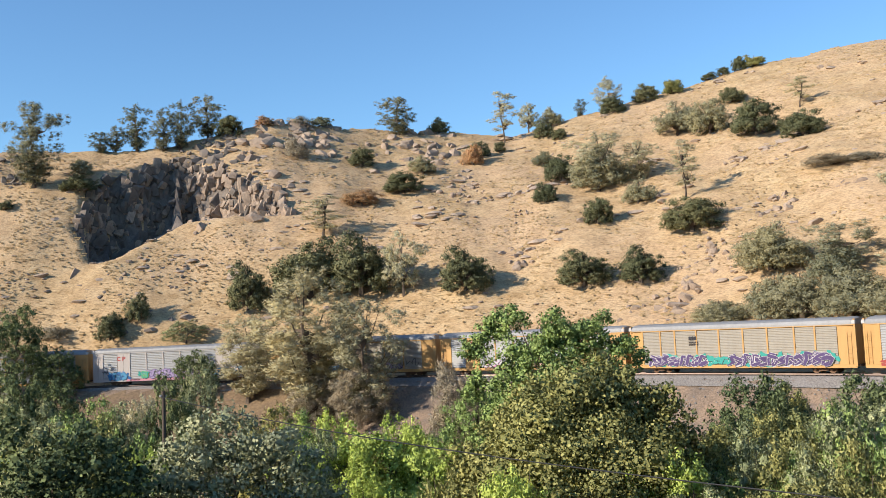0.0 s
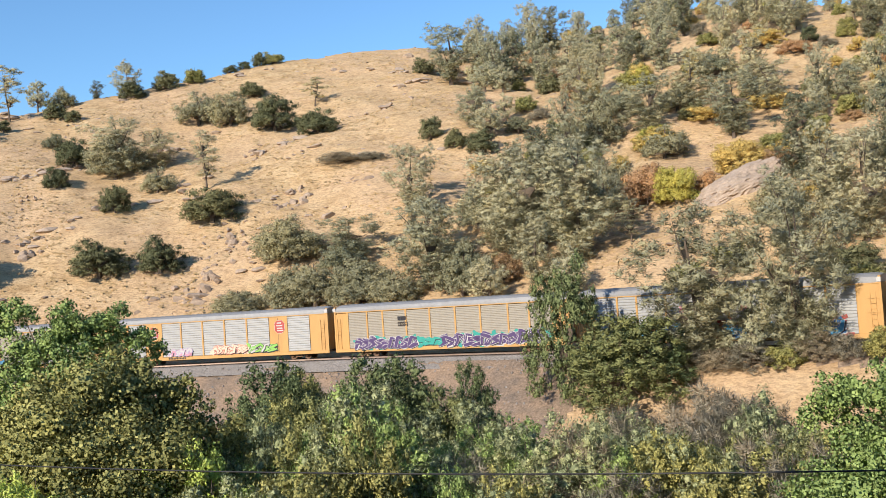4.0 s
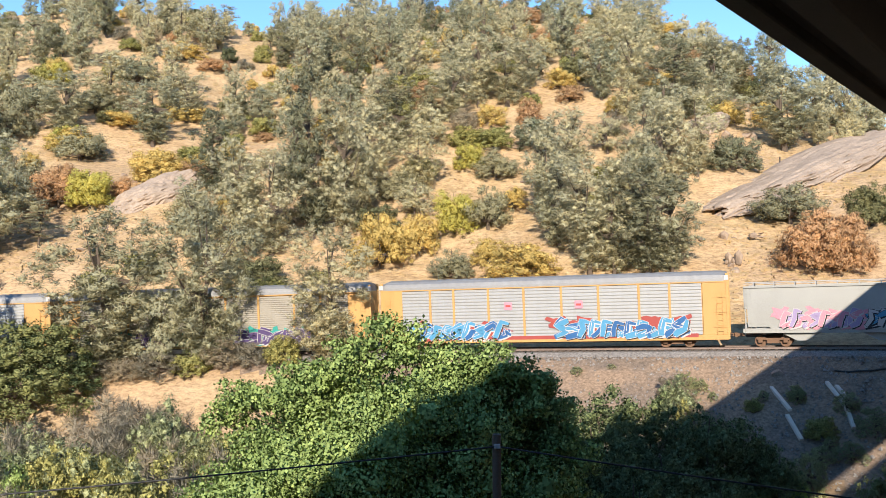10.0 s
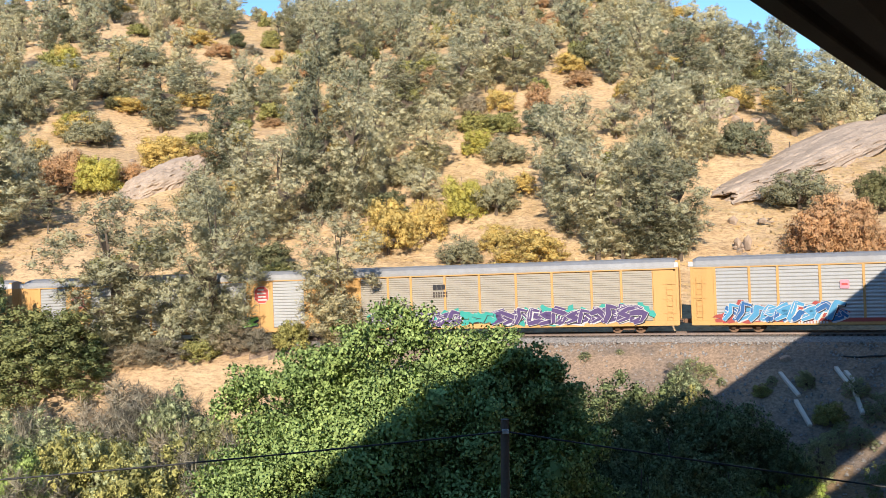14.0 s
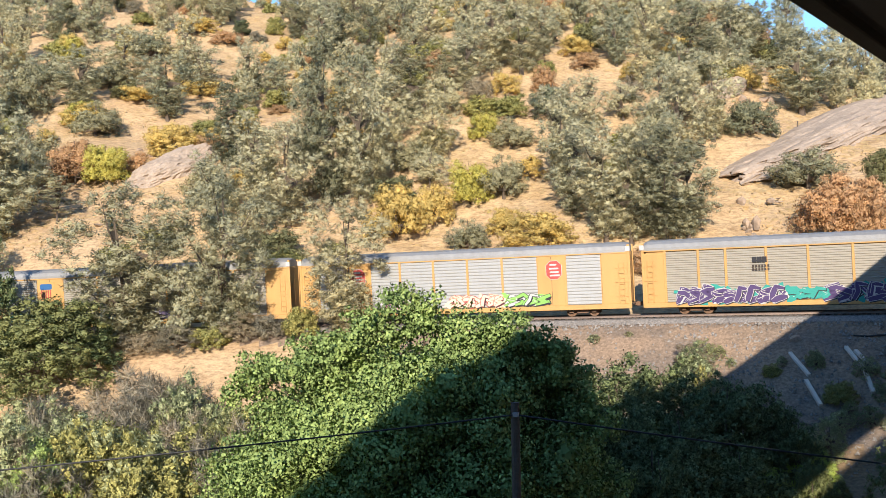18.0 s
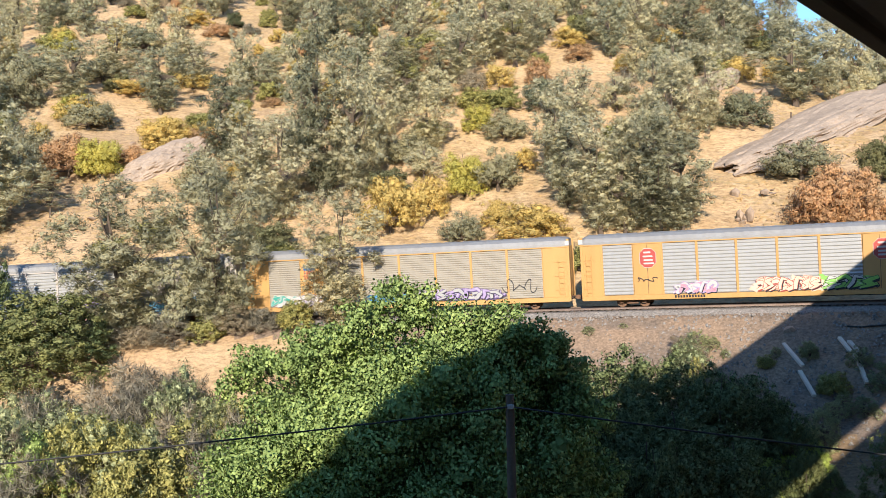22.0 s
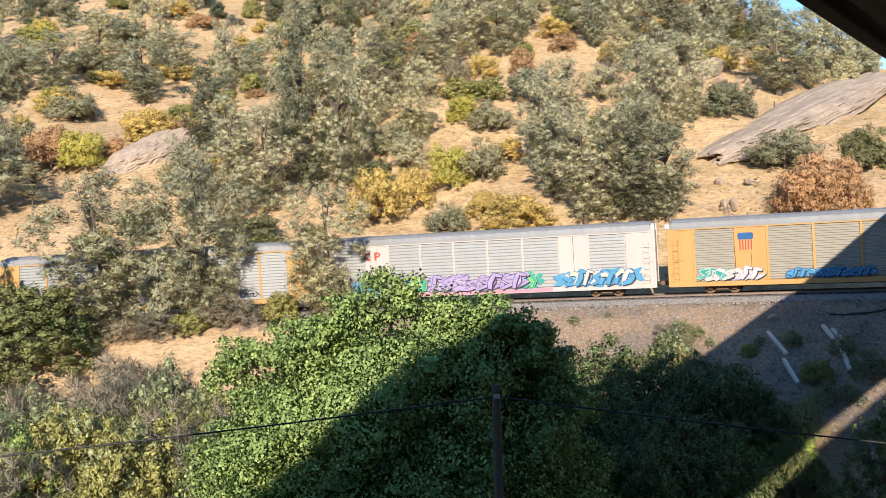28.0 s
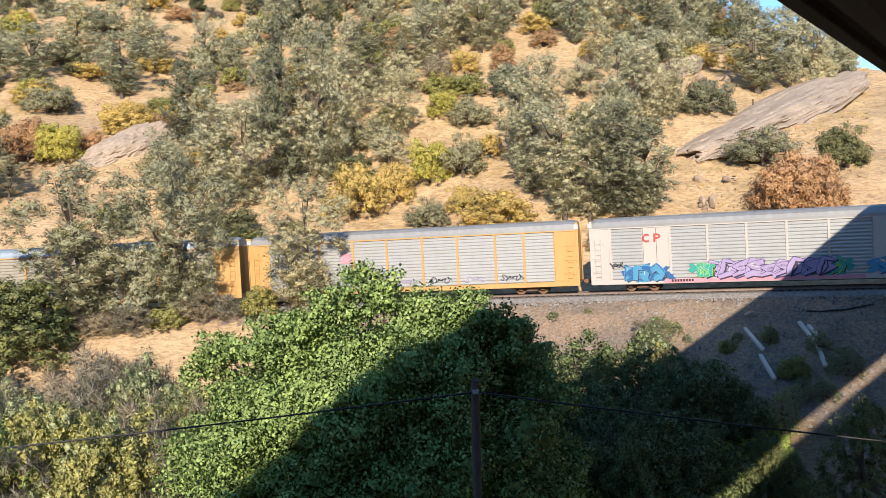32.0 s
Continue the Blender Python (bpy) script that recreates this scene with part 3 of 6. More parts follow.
ledges()
rock_scatter()
# ---- the twin road bridges overhead ----
BR_M = Matrix.Translation((4.5, 15.3, 20.0)) @ Matrix.Rotation(math.atan2(11.3, 7.5), 4, "Z")


def road_bridge(offset):
    """A concrete deck eleven metres wide; its near fascia lies on the local x axis."""
    b = thing("road_bridge", "weathered concrete highway bridge deck high over the creek", "bridge", "twin road bridges", m=BR_M @ Matrix.Translation((0, -offset, 0)))
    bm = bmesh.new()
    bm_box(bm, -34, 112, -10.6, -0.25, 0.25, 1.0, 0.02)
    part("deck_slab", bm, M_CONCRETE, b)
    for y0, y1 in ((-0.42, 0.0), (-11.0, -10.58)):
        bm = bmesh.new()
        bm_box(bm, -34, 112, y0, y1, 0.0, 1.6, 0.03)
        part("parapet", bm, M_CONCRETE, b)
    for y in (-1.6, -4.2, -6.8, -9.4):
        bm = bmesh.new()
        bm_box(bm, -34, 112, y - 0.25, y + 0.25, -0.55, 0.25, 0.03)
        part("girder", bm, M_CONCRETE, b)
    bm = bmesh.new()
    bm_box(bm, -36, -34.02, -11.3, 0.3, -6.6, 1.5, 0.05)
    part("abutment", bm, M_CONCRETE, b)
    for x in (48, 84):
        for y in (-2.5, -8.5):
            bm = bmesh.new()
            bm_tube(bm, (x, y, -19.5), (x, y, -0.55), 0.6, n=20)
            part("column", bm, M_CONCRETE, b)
    return b


road_bridge(0.0)
road_bridge(13.7)
# ---- poles and overhead cables in the creek bottom ----
def utility_pole(x, y, top, lean):
    g = float(ground(x, y))
    p = thing("utility_pole", "weathered brown wooden utility pole among the creek trees", "pole", "poles along the creek", m=Matrix.Translation((x, y, g)))
    h = top - g
    bm = bmesh.new()
    bm_tube(bm, (-lean * h, 0, -0.3), (0, 0, h), 0.125, 0.095, 14)
    part("post", bm, M_POLE, p)
    bm = bmesh.new()
    bm_tube(bm, (0.0, -0.17, h - 0.26), (0.0, 0.15, h - 0.26), 0.025, n=8)
    bm_box(bm, -0.07, 0.07, -0.18, -0.09, h - 0.30, h - 0.20, 0.01)
    part("clamp", bm, M_GALV, p, "grey metal cable clamp")
    return p


def cable(p, q, sag, r, mat, label):
    p, q = Vector(p), Vector(q)
    n, k = 60, 6
    side = (q - p).cross(Vector((0, 0, 1))).normalized()
    vs, fs = [], []
    for i in range(n + 1):
        c = p.lerp(q, i / n) - Vector((0, 0, 4 * sag * (i / n) * (1 - i / n)))
        for j in range(k):
            a = j * math.tau / k
            vs.append(c + side * (r * math.cos(a)) + Vector((0, 0, r * math.sin(a))))
    for i in range(n):
        for j in range(k):
            fs.append((i * k + j, i * k + (j + 1) % k, (i + 1) * k + (j + 1) % k, (i + 1) * k + j))
    me = mesh_of("overhead_cable", vs, fs, mat, True)
    tagged(new("overhead_cable", me), label, "cable", "overhead cables")


utility_pole(1.1, 22.0, 12.38, 0.02)
utility_pole(-49.88, 12.11, 13.06, 0.0)
utility_pole(41.05, 15.05, 8.75, 0.0)
cable((1.1, 21.86, 12.13), (-49.88, 11.97, 12.78), 0.77, 0.02, M_WIRE, "black sagging overhead cable between two wooden poles")
cable((1.1, 21.86, 12.13), (41.05, 14.92, 8.47), 0.62, 0.02, M_WIRE, "dark overhead cable running on under the bridge")
# ---- the railway ----
def sweep(name, profile, s0, s1, step, mat, label, category, side=0.0):
    """A profile of (offset across, height over rail top) carried along the track."""
    vs, fs = [], []
    ss = np.arange(s0, s1 + 0.01, step)
    k = len(profile)
    for s in ss:
        x, y, a = on_track(s)
        z = rail_z(s)
        for o, h in profile:
            o = o + side
            vs.append((x - math.sin(a) * o, y + math.cos(a) * o, z + h))
    for i in range(len(ss) - 1):
        for j in range(k):
            fs.append((i * k + j, (i + 1) * k + j, (i + 1) * k + (j + 1) % k, i * k + (j + 1) % k))
    return tagged(new(name, mesh_of(name, vs, fs, mat)), label, category, kind="structure")


sweep("ballast_bed", [(-3.7, -1.25), (-2.0, -0.24), (2.0, -0.24), (3.0, -0.9)], -240, 240, 2.0, M_BALLAST, "pale grey crushed-stone ballast shoulder under the track", "ballast")
for side in (-0.75, 0.75):
    sweep("rail", [(-0.07, -0.17), (-0.035, -0.05), (-0.037, 0.0), (0.037, 0.0), (0.035, -0.05), (0.07, -0.17)], -240, 240, 2.0, M_RAIL, "worn rusty steel running rail", "rail", side)


def ties():
    bm = bmesh.new()
    bm_box(bm, -0.11, 0.11, -1.3, 1.3, -0.18, 0.0, 0.015)
    me = bm_mesh(bm, "tie", M_TIE)
    v = np.array([tuple(q.co) for q in me.vertices])
    fs = [tuple(p.vertices) for p in me.polygons]
    vs, faces = [], []
    for i, s in enumerate(np.arange(-150, 110, 0.55)):
        x, y, a = on_track(s)
        c, sn = math.cos(a), math.sin(a)
        w = np.stack([x + v[:, 0] * c - v[:, 1] * sn, y + v[:, 0] * sn + v[:, 1] * c, rail_z(s) - 0.17 + v[:, 2]], 1)
        faces += [tuple(len(vs) + j for j in f) for f in fs]
        vs += [tuple(q) for q in w]
    tagged(new("railway_ties", mesh_of("railway_ties", vs, faces, M_TIE)), "dark timber railway ties half sunk in ballast", "ties", kind="stuff")


ties()
# ---- the train ----
CAR = 27.3


def side_panel(x0, x1, z0, z1, ribs, depth=0.045):
    """A screen sheet with horizontal pressed ribs, on the side that faces -y."""
    vs, fs = [], []
    n = ribs * 4
    for i in range(n + 1):
        z = z0 + (z1 - z0) * i / n
        o = -depth if i % 4 in (1, 2) else 0.0
        vs += [(x0, o, z), (x1, o, z)]
    for i in range(n):
        fs.append((2 * i, 2 * i + 1, 2 * i + 3, 2 * i + 2))
    return vs, fs


def truck(parent, x):
    t = thing("truck", "", "")
    t.parent = parent
    t.location = (x, 0, 0)
    for side in (-1, 1):
        bm = bmesh.new()
        y = side * 1.02
        bm_box(bm, -1.15, 1.15, y - 0.07, y + 0.07, 0.50, 0.66, 0.02)
        bm_box(bm, -0.45, 0.45, y - 0.08, y + 0.08, 0.26, 0.52, 0.03)
        for w in (-0.88, 0.88):
            bm_box(bm, w - 0.17, w + 0.17, y - 0.1, y + 0.1, 0.30, 0.60, 0.03)
        for w in (-0.18, 0.0, 0.18):
            bm_tube(bm, (w, y - 0.1 * side, 0.3), (w, y - 0.1 * side, 0.5), 0.06, n=8)
        part("side_frame", bm, M_RUSTY, t)
    sets = []
    for w in (-0.88, 0.88):
        bm = bmesh.new()
        for y in (-0.76, 0.76):
            bm_tube(bm, (0, y - 0.065, 0), (0, y + 0.065, 0), 0.42, n=24)
            bm_tube(bm, (0, y - 0.085, 0), (0, y + 0.085, 0), 0.30, n=16)
            for q in range(4):
                c, s = math.cos(q * math.pi / 2) * 0.2, math.sin(q * math.pi / 2) * 0.2
                bm_tube(bm, (c, y - 0.1, s), (c, y + 0.1, s), 0.03, n=6)
        bm_tube(bm, (0, -0.95, 0), (0, 0.95, 0), 0.08, n=10)
        ws = part("wheelset", bm, M_RUSTY, t)
        ws.location = (w, 0, 0.42)
        sets.append(ws)
    return t, sets


def coupler(parent, x, sign):
    bm = bmesh.new()
    bm_box(bm, min(x, x + sign * 0.75), max(x, x + sign * 0.75), -0.12, 0.12, 0.72, 0.95, 0.02)
    bm_box(bm, x + sign * 0.6 - 0.12, x + sign * 0.6 + 0.12, -0.2, 0.2, 0.66, 1.0, 0.03)
    part("coupler", bm, M_RUSTY, parent)


def ladder(parent, x, y, z0, z1, mat, w=0.42):
    bm = bmesh.new()
    for o in (-w / 2, w / 2):
        bm_box(bm, x + o - 0.02, x + o + 0.02, y - 0.07, y - 0.03, z0, z1)
    n = int((z1 - z0) / 0.42)
    for i in range(n):
        z = z0 + 0.2 + i * 0.42
        bm_box(bm, x - w / 2, x + w / 2, y - 0.07, y - 0.04, z, z + 0.035)
    part("ladder", bm, mat, parent)


def panel(parent, name, x0, x1, z0, z1, y, mat, label="", t=0.02):
    bm = bmesh.new()
    bm_box(bm, x0, x1, y - t, y, z0, z1, min(t * 0.4, 0.006))
    return part(name, bm, mat, parent, label)


SIDE = -1.56
Z0, Z1 = 0.95, 4.92


def autorack(label, bays, body, sheet, roof, ribs=15, end_drop=0.0, sheet_end=0.0):
    """A tall closed car carrier. bays: widths and kinds from rear to front; P a solid painted panel, s a ribbed sheet, w a wide painted panel."""
    car = thing("autorack_car", label, "railway car", "cars of the freight train")
    h = CAR / 2
    bm = bmesh.new()
    bm_box(bm, -h + 0.25, h - 0.25, -1.44, 1.44, 0.9, 5.0)
    part("body", bm, body, car)
    # roof: a low arch of ribbed sheet, rounded down at both ends
    vs, fs = [], []
    xs = np.concatenate([[-h, -h + 0.35], np.arange(-h + 0.8, h - 0.7, 0.35), [h - 0.35, h]])
    prof = [(-1.60, 4.93), (-1.60, 5.10), (-1.46, 5.38), (-1.05, 5.58), (0, 5.70), (1.05, 5.58), (1.46, 5.38), (1.60, 5.10), (1.60, 4.93)]
    for i, x in enumerate(xs):
        e = 0.0 if 1 <= i < len(xs) - 1 else 0.10
        rib = 0.025 if i % 2 else 0.0
        for y, z in prof:
            vs.append((x, y * (1 - 0.02 * (e > 0)), z - e * (z > 5.2) + (rib if z > 5.0 else 0)))
    k = len(prof)
    for i in range(len(xs) - 1):
        for j in range(k - 1):
            fs.append((i * k + j, i * k + j + 1, (i + 1) * k + j + 1, (i + 1) * k + j))
    fs += [tuple(range(k)), tuple(reversed(range((len(xs) - 1) * k, len(xs) * k)))]
    child("roof", mesh_of("roof", vs, fs, roof), car)
    # sills and chords
    for side in (-1, 1):
        bm = bmesh.new()
        y = side * 1.52
        bm_box(bm, -h, h, y - 0.07, y + 0.07, 0.58, 0.95, 0.015)
        part("side_sill", bm, body, car)
        bm = bmesh.new()
        bm_box(bm, -h, h, y - 0.075, y + 0.075, 4.84, 4.96, 0.01)
        part("top_chord", bm, body, car)
    bm = bmesh.new()
    bm_box(bm, -h + 1.0, h - 1.0, -0.5, 0.5, 0.45, 0.9, 0.05)
    part("underframe", bm, M_STEEL, car)
    total = sum(w for w, _ in bays)
    x = -h
    made = {}
    for w, kind in bays:
        w = w * CAR / total
        x1 = x + w
        for side in (-1, 1):
            if kind == "s":
                key = (round(w, 3), side)
                if key not in made:
                    vs, fs = side_panel(-w / 2 + 0.06, w / 2 - 0.06, Z0 + 0.02, Z1 - 0.1 - sheet_end, ribs)
                    if side > 0:
                        vs = [(-a, -b, c) for a, b, c in vs]
                    made[key] = mesh_of("side_sheet", vs, fs, sheet)
                ob = child("side_sheet", made[key], car)
                ob.location = ((x + x1) / 2, side * 1.50, 0)
                bm = bmesh.new()
                bm_box(bm, x - 0.09, x + 0.09, min(side * 1.46, side * 1.60), max(side * 1.46, side * 1.60), Z0, Z1 - 0.05, 0.01)
                part("post", bm, body, car)
            else:
                bm = bmesh.new()
                bm_box(bm, x + 0.02, x1 - 0.02, min(side * 1.45, side * 1.555), max(side * 1.45, side * 1.555), Z0, Z1 - 0.05 - (end_drop if kind == "P" else 0), 0.012)
                part("side_panel", bm, body, car)
                if kind == "w":
                    panel(car, "panel_joint", (x + x1) / 2 - 0.015, (x + x1) / 2 + 0.015, Z0 + 0.05, Z1 - 0.15, -1.555 if side < 0 else 1.56, M_STEEL, t=0.004)
        x = x1
    for sign in (-1, 1):
        # end door in two leaves, end posts, ladder, brake platform
        for side in (-1, 1):
            bm = bmesh.new()
            bm_box(bm, sign * h - 0.06, sign * h + 0.06, min(side * 0.03, side * 1.42), max(side * 0.03, side * 1.42), 1.0, 4.95, 0.02)
            part("end_door", bm, body, car)
            bm = bmesh.new()
            bm_box(bm, sign * h - 0.09, sign * h + 0.12, side * 1.5 - 0.08, side * 1.5 + 0.08, 0.6, 5.5, 0.015)
            part("end_post", bm, body, car)
        ladder(car, sign * (h - 0.55), SIDE, 1.0, 4.2, body)
        bm = bmesh.new()
        bm_box(bm, sign * h - 0.22, sign * h + 0.14, -1.63, -1.3, 4.97, 5.36, 0.04)
        part("corner_cap", bm, M_SPRAYWHITE, car)
        bm = bmesh.new()
        for q in range(3):
            bm_box(bm, sign * (h - 0.55) - 0.5, sign * (h - 0.55) + 0.5, -1.60, -1.57, 1.5 + 1.1 * q, 1.53 + 1.1 * q)
        part("handrail", bm, body, car)
        coupler(car, sign * (h - 0.1), sign)
        bm = bmesh.new()
        bm_box(bm, sign * h - 0.02, sign * h + 0.3, -1.3, 1.3, 0.85, 0.92)
        part("end_platform", bm, M_STEEL, car)
    rolling = []
    for x in (-9.9, 9.9):
        t, sets = truck(car, x)
        rolling += sets
    return car, rolling


def emblem(car, x, z, w, h, mat, name="emblem", corner=0.0, y=-1.556, t=0.012):
    """A flat painted sign, its corners cut."""
    pts = []
    c = corner
    for a, b in ((-w / 2 + c, -h / 2), (w / 2 - c, -h / 2), (w / 2, -h / 2 + c), (w / 2, h / 2 - c), (w / 2 - c, h / 2), (-w / 2 + c, h / 2), (-w / 2, h / 2 - c), (-w / 2, -h / 2 + c)):
        pts.append((x + a, z + b))
    vs = [(a, y - t, b) for a, b in pts] + [(a, y, b) for a, b in pts]
    fs = [tuple(range(8))] + [(i, i + 8, (i + 1) % 8 + 8, (i + 1) % 8) for i in range(8)]
    return child(name, mesh_of(name, vs, fs, mat), car)


def ribbon(pts, widths, y, t):
    """A painted stroke: a strip along points in the plane of the side."""
    vs, fs = [], []
    n = len(pts)
    for i in range(n):
        a, b = pts[max(i - 1, 0)], pts[min(i + 1, n - 1)]
        d = Vector((b[0] - a[0], b[1] - a[1]))
        d = d.normalized() if d.length > 1e-6 else Vector((1, 0))
        o = Vector((-d.y, d.x)) * widths[i]
        vs += [(pts[i][0] + o.x, y - t, pts[i][1] + o.y), (pts[i][0] - o.x, y - t, pts[i][1] - o.y)]
    for i in range(n - 1):
        fs.append((2 * i, 2 * i + 1, 2 * i + 3, 2 * i + 2))
    return vs, fs


def graffiti(car, x0, x1, z0, z1, fill, line, cloud, seed, letters=6, hot=None, y=-1.602):
    """Sprayed lettering seen from afar: a cloud of colour, fat interlocking strokes with an outline, and highlights. No readable words."""
    rng = np.random.default_rng(seed)
    layers = {}

    def put(mat, vs, fs):
        v, f = layers.setdefault(mat.name, ([], []))
        f += [tuple(i + len(v) for i in q) for q in fs]
        v += vs
    letters = int(letters * 1.6)
    w, h = (x1 - x0) / letters, z1 - z0
    if cloud:
        for i in range(letters * 2):
            cx, cz = rng.uniform(x0 - 0.3, x1 + 0.3), rng.uniform(z0 + 0.15 * h, z0 + 0.8 * h)
            n = 14
            ph = rng.uniform(0, 6)
            r = [h * (0.24 + 0.09 * math.sin(3 * q + ph) + 0.07 * math.sin(5 * q + 2 * ph)) for q in np.linspace(0, 2 * math.pi, n, endpoint=False)]
            vs = [(cx, y - 0.001 - 0.0003 * i, cz)] + [(cx + 1.7 * r[q] * math.cos(q * 2 * math.pi / n), y - 0.001 - 0.0003 * i, min(max(cz + r[q] * math.sin(q * 2 * math.pi / n), z0 - 0.1), z1 + 0.12)) for q in range(n)]
            put(cloud, vs, [(0, q + 1, (q + 1) % n + 1) for q in range(n)])
    slant = rng.uniform(-0.25, 0.35)
    lvl = 0.012
    for i in range(letters):
        cx = x0 + (i + 0.5) * w
        tall = h * rng.uniform(0.78, 1.05)
        for k in range(4):
            kind = int(rng.integers(0, 4))
            if kind == 0:
                raw = [(-0.5, 0.05), (-0.3 + rng.uniform(-0.2, 0.2), 0.5), (-0.25, 0.98), (0.35, 0.85)]
            elif kind == 1:
                raw = [(-0.55, rng.uniform(0.5, 0.9)), (0.0, rng.uniform(0.55, 1.0)), (0.5, rng.uniform(0.3, 0.7)), (0.15, 0.08)]
            elif kind == 2:
                raw = [(0.5, rng.uniform(0.7, 1.0)), (-0.4, rng.uniform(0.5, 0.75)), (0.45, rng.uniform(0.3, 0.5)), (-0.5, 0.06)]
            else:
                raw = [(rng.uniform(-0.7, 0), 0.03), (rng.uniform(-0.2, 0.3), 0.2), (rng.uniform(0, 0.7), rng.uniform(0.05, 0.5)), (rng.uniform(0.4, 0.9), rng.uniform(0.1, 0.9))]
            us = np.linspace(0, 3, 10)
            px, pz = np.interp(us, range(4), [q[0] for q in raw]), np.interp(us, range(4), [q[1] for q in raw])
            pts = [(cx + w * 1.15 * (a + slant * (b - 0.5)), z0 + tall * (0.06 + 0.86 * b)) for a, b in zip(px, pz)]
            fat = min(h * rng.uniform(0.075, 0.125), w * 0.22)
            wd = [fat * (0.75 + 0.45 * math.sin(math.pi * u / 3 + 0.4)) for u in us]
            lvl += 0.0009
            vs, fs = ribbon([(a + 0.05, b - 0.05) for a, b in pts], [q + 0.05 for q in wd], y, lvl)
            put(M_INK if k % 2 else line, vs, fs)
            vs, fs = ribbon(pts, [q + 0.034 for q in wd], y, lvl + 0.0003)
            put(line, vs, fs)
            vs, fs = ribbon(pts, wd, y, lvl + 0.0006)
            put(hot if hot and (i + k) % 2 == 0 else fill, vs, fs)
            if k % 2 == 0:
                vs, fs = ribbon([(a - 0.02, b + 0.35 * fat) for a, b in pts[2:8]], [q * 0.14 for q in wd[2:8]], y, lvl + 0.0008)
                put(M_SPRAYWHITE, vs, fs)
    for name, (v, f) in layers.items():
        tagged(child("graffiti", mesh_of("graffiti", v, f, MATS[name]), car, "spray-painted graffiti in %s" % name.replace("_", " ")), kind="stuff")


def scrawl(car, x0, x1, z0, z1, mat, seed):
    """A thin tag, sprayed in one line."""
    rng = np.random.default_rng(seed)
    n = 60
    us = np.linspace(0, 1, n)
    fx, ph = rng.uniform(16, 26), rng.uniform(0, 6)
    pts = [(x0 + (x1 - x0) * u + 0.12 * math.cos(fx * u * 1.6 + ph), (z0 + z1) / 2 + (z1 - z0) * 0.45 * math.sin(fx * u + ph) * (0.6 + 0.4 * math.sin(9 * u))) for u in us]
    vs, fs = ribbon(pts, [0.028] * n, -1.606, 0.003)
    child("graffiti_tag", mesh_of("graffiti_tag", vs, fs, mat), car, "thin sprayed tag in %s" % mat.name.replace("_", " "))


def small_marks(car, x, z, n, size, mat, gap=1.5):
    """Stencilled car data too small to read: plain bars."""
    bm = bmesh.new()
    for i in range(n):
        bm_box(bm, x + i * size * gap, x + i * size * gap + size, -1.612, -1.604, z, z + size * 1.3)
    tagged(part("stencil_bars", bm, mat, car), "small stencilled data bars", kind="stuff")


KCS_BAYS = [(1.6, "P"), (2.4, "s"), (2.2, "w"), (2.6, "s"), (2.85, "s"), (2.85, "s"), (2.85, "s"), (2.85, "s"), (2.2, "w"), (2.8, "s"), (2.1, "P")]
EVEN_BAYS = [(1.7, "P"), (2.5, "s"), (2.0, "s"), (2.9, "s"), (2.9, "s"), (3.0, "s"), (2.9, "s"), (3.1, "s"), (2.3, "s"), (2.4, "s"), (1.8, "P")]
UP_BAYS = [(1.8, "P"), (2.8, "s"), (2.2, "w"), (3.0, "s"), (3.0, "s"), (2.9, "s"), (2.8, "s"), (2.8, "s"), (2.7, "s"), (1.9, "P")]
CP_BAYS = [(1.5, "P"), (2.45, "s"), (2.0, "w"), (2.7, "s"), (2.75, "s"), (2.75, "s"), (2.8, "s"), (2.8, "s"), (2.3, "w"), (2.8, "s"), (2.1, "P")]

CARS = []


def silver_blue_car():
    car, w = autorack("yellow and silver autorack car with blue and white graffiti", EVEN_BAYS, M_YELLOW, M_GALV, M_ROOF)
    for x in (-3.0, 2.6):
        emblem(car, x, 3.45, 0.62, 0.62, M_PINK, corner=0.06, y=-1.60)
        emblem(car, x, 3.45, 0.40, 0.16, M_RED, corner=0.02, y=-1.612)
    graffiti(car, -11.2, -3.0, 0.8, 2.35, M_SKY, M_SPRAYWHITE, M_MAROON, 11, 6, M_NAVY)
    graffiti(car, 0.8, 10.6, 0.8, 2.5, M_SKY, M_SPRAYWHITE, M_MAROON, 12, 7, M_NAVY)
    panel(car, "painted_band", -12.0, 11.5, 0.80, 1.08, -1.60, M_MAROON, "maroon sprayed band", 0.004)
    small_marks(car, -6.2, 0.68, 10, 0.14, M_SPRAYWHITE)
    return car, w


def tan_plum_car():
    car, w = autorack("weathered tan autorack car with plum and teal graffiti", EVEN_BAYS, M_YELLOW, M_TAN_SHEET, M_ROOF, ribs=22, end_drop=0.15, sheet_end=0.05)
    small_marks(car, -5.6, 3.75, 3, 0.32, M_INK, 1.1)
    small_marks(car, -5.6, 3.4, 6, 0.14, M_STEEL)
    small_marks(car, -5.6, 3.15, 6, 0.14, M_STEEL)
    graffiti(car, -11.0, -3.4, 0.8, 2.3, M_PLUM, M_SPRAYWHITE, M_TEAL, 21, 6)
    graffiti(car, -0.8, 11.2, 0.75, 2.3, M_PLUM, M_SPRAYWHITE, M_TEAL, 22, 8)
    graffiti(car, -3.3, -0.6, 1.0, 1.9, M_TEAL, M_TEAL, M_TEAL, 23, 2)
    return car, w


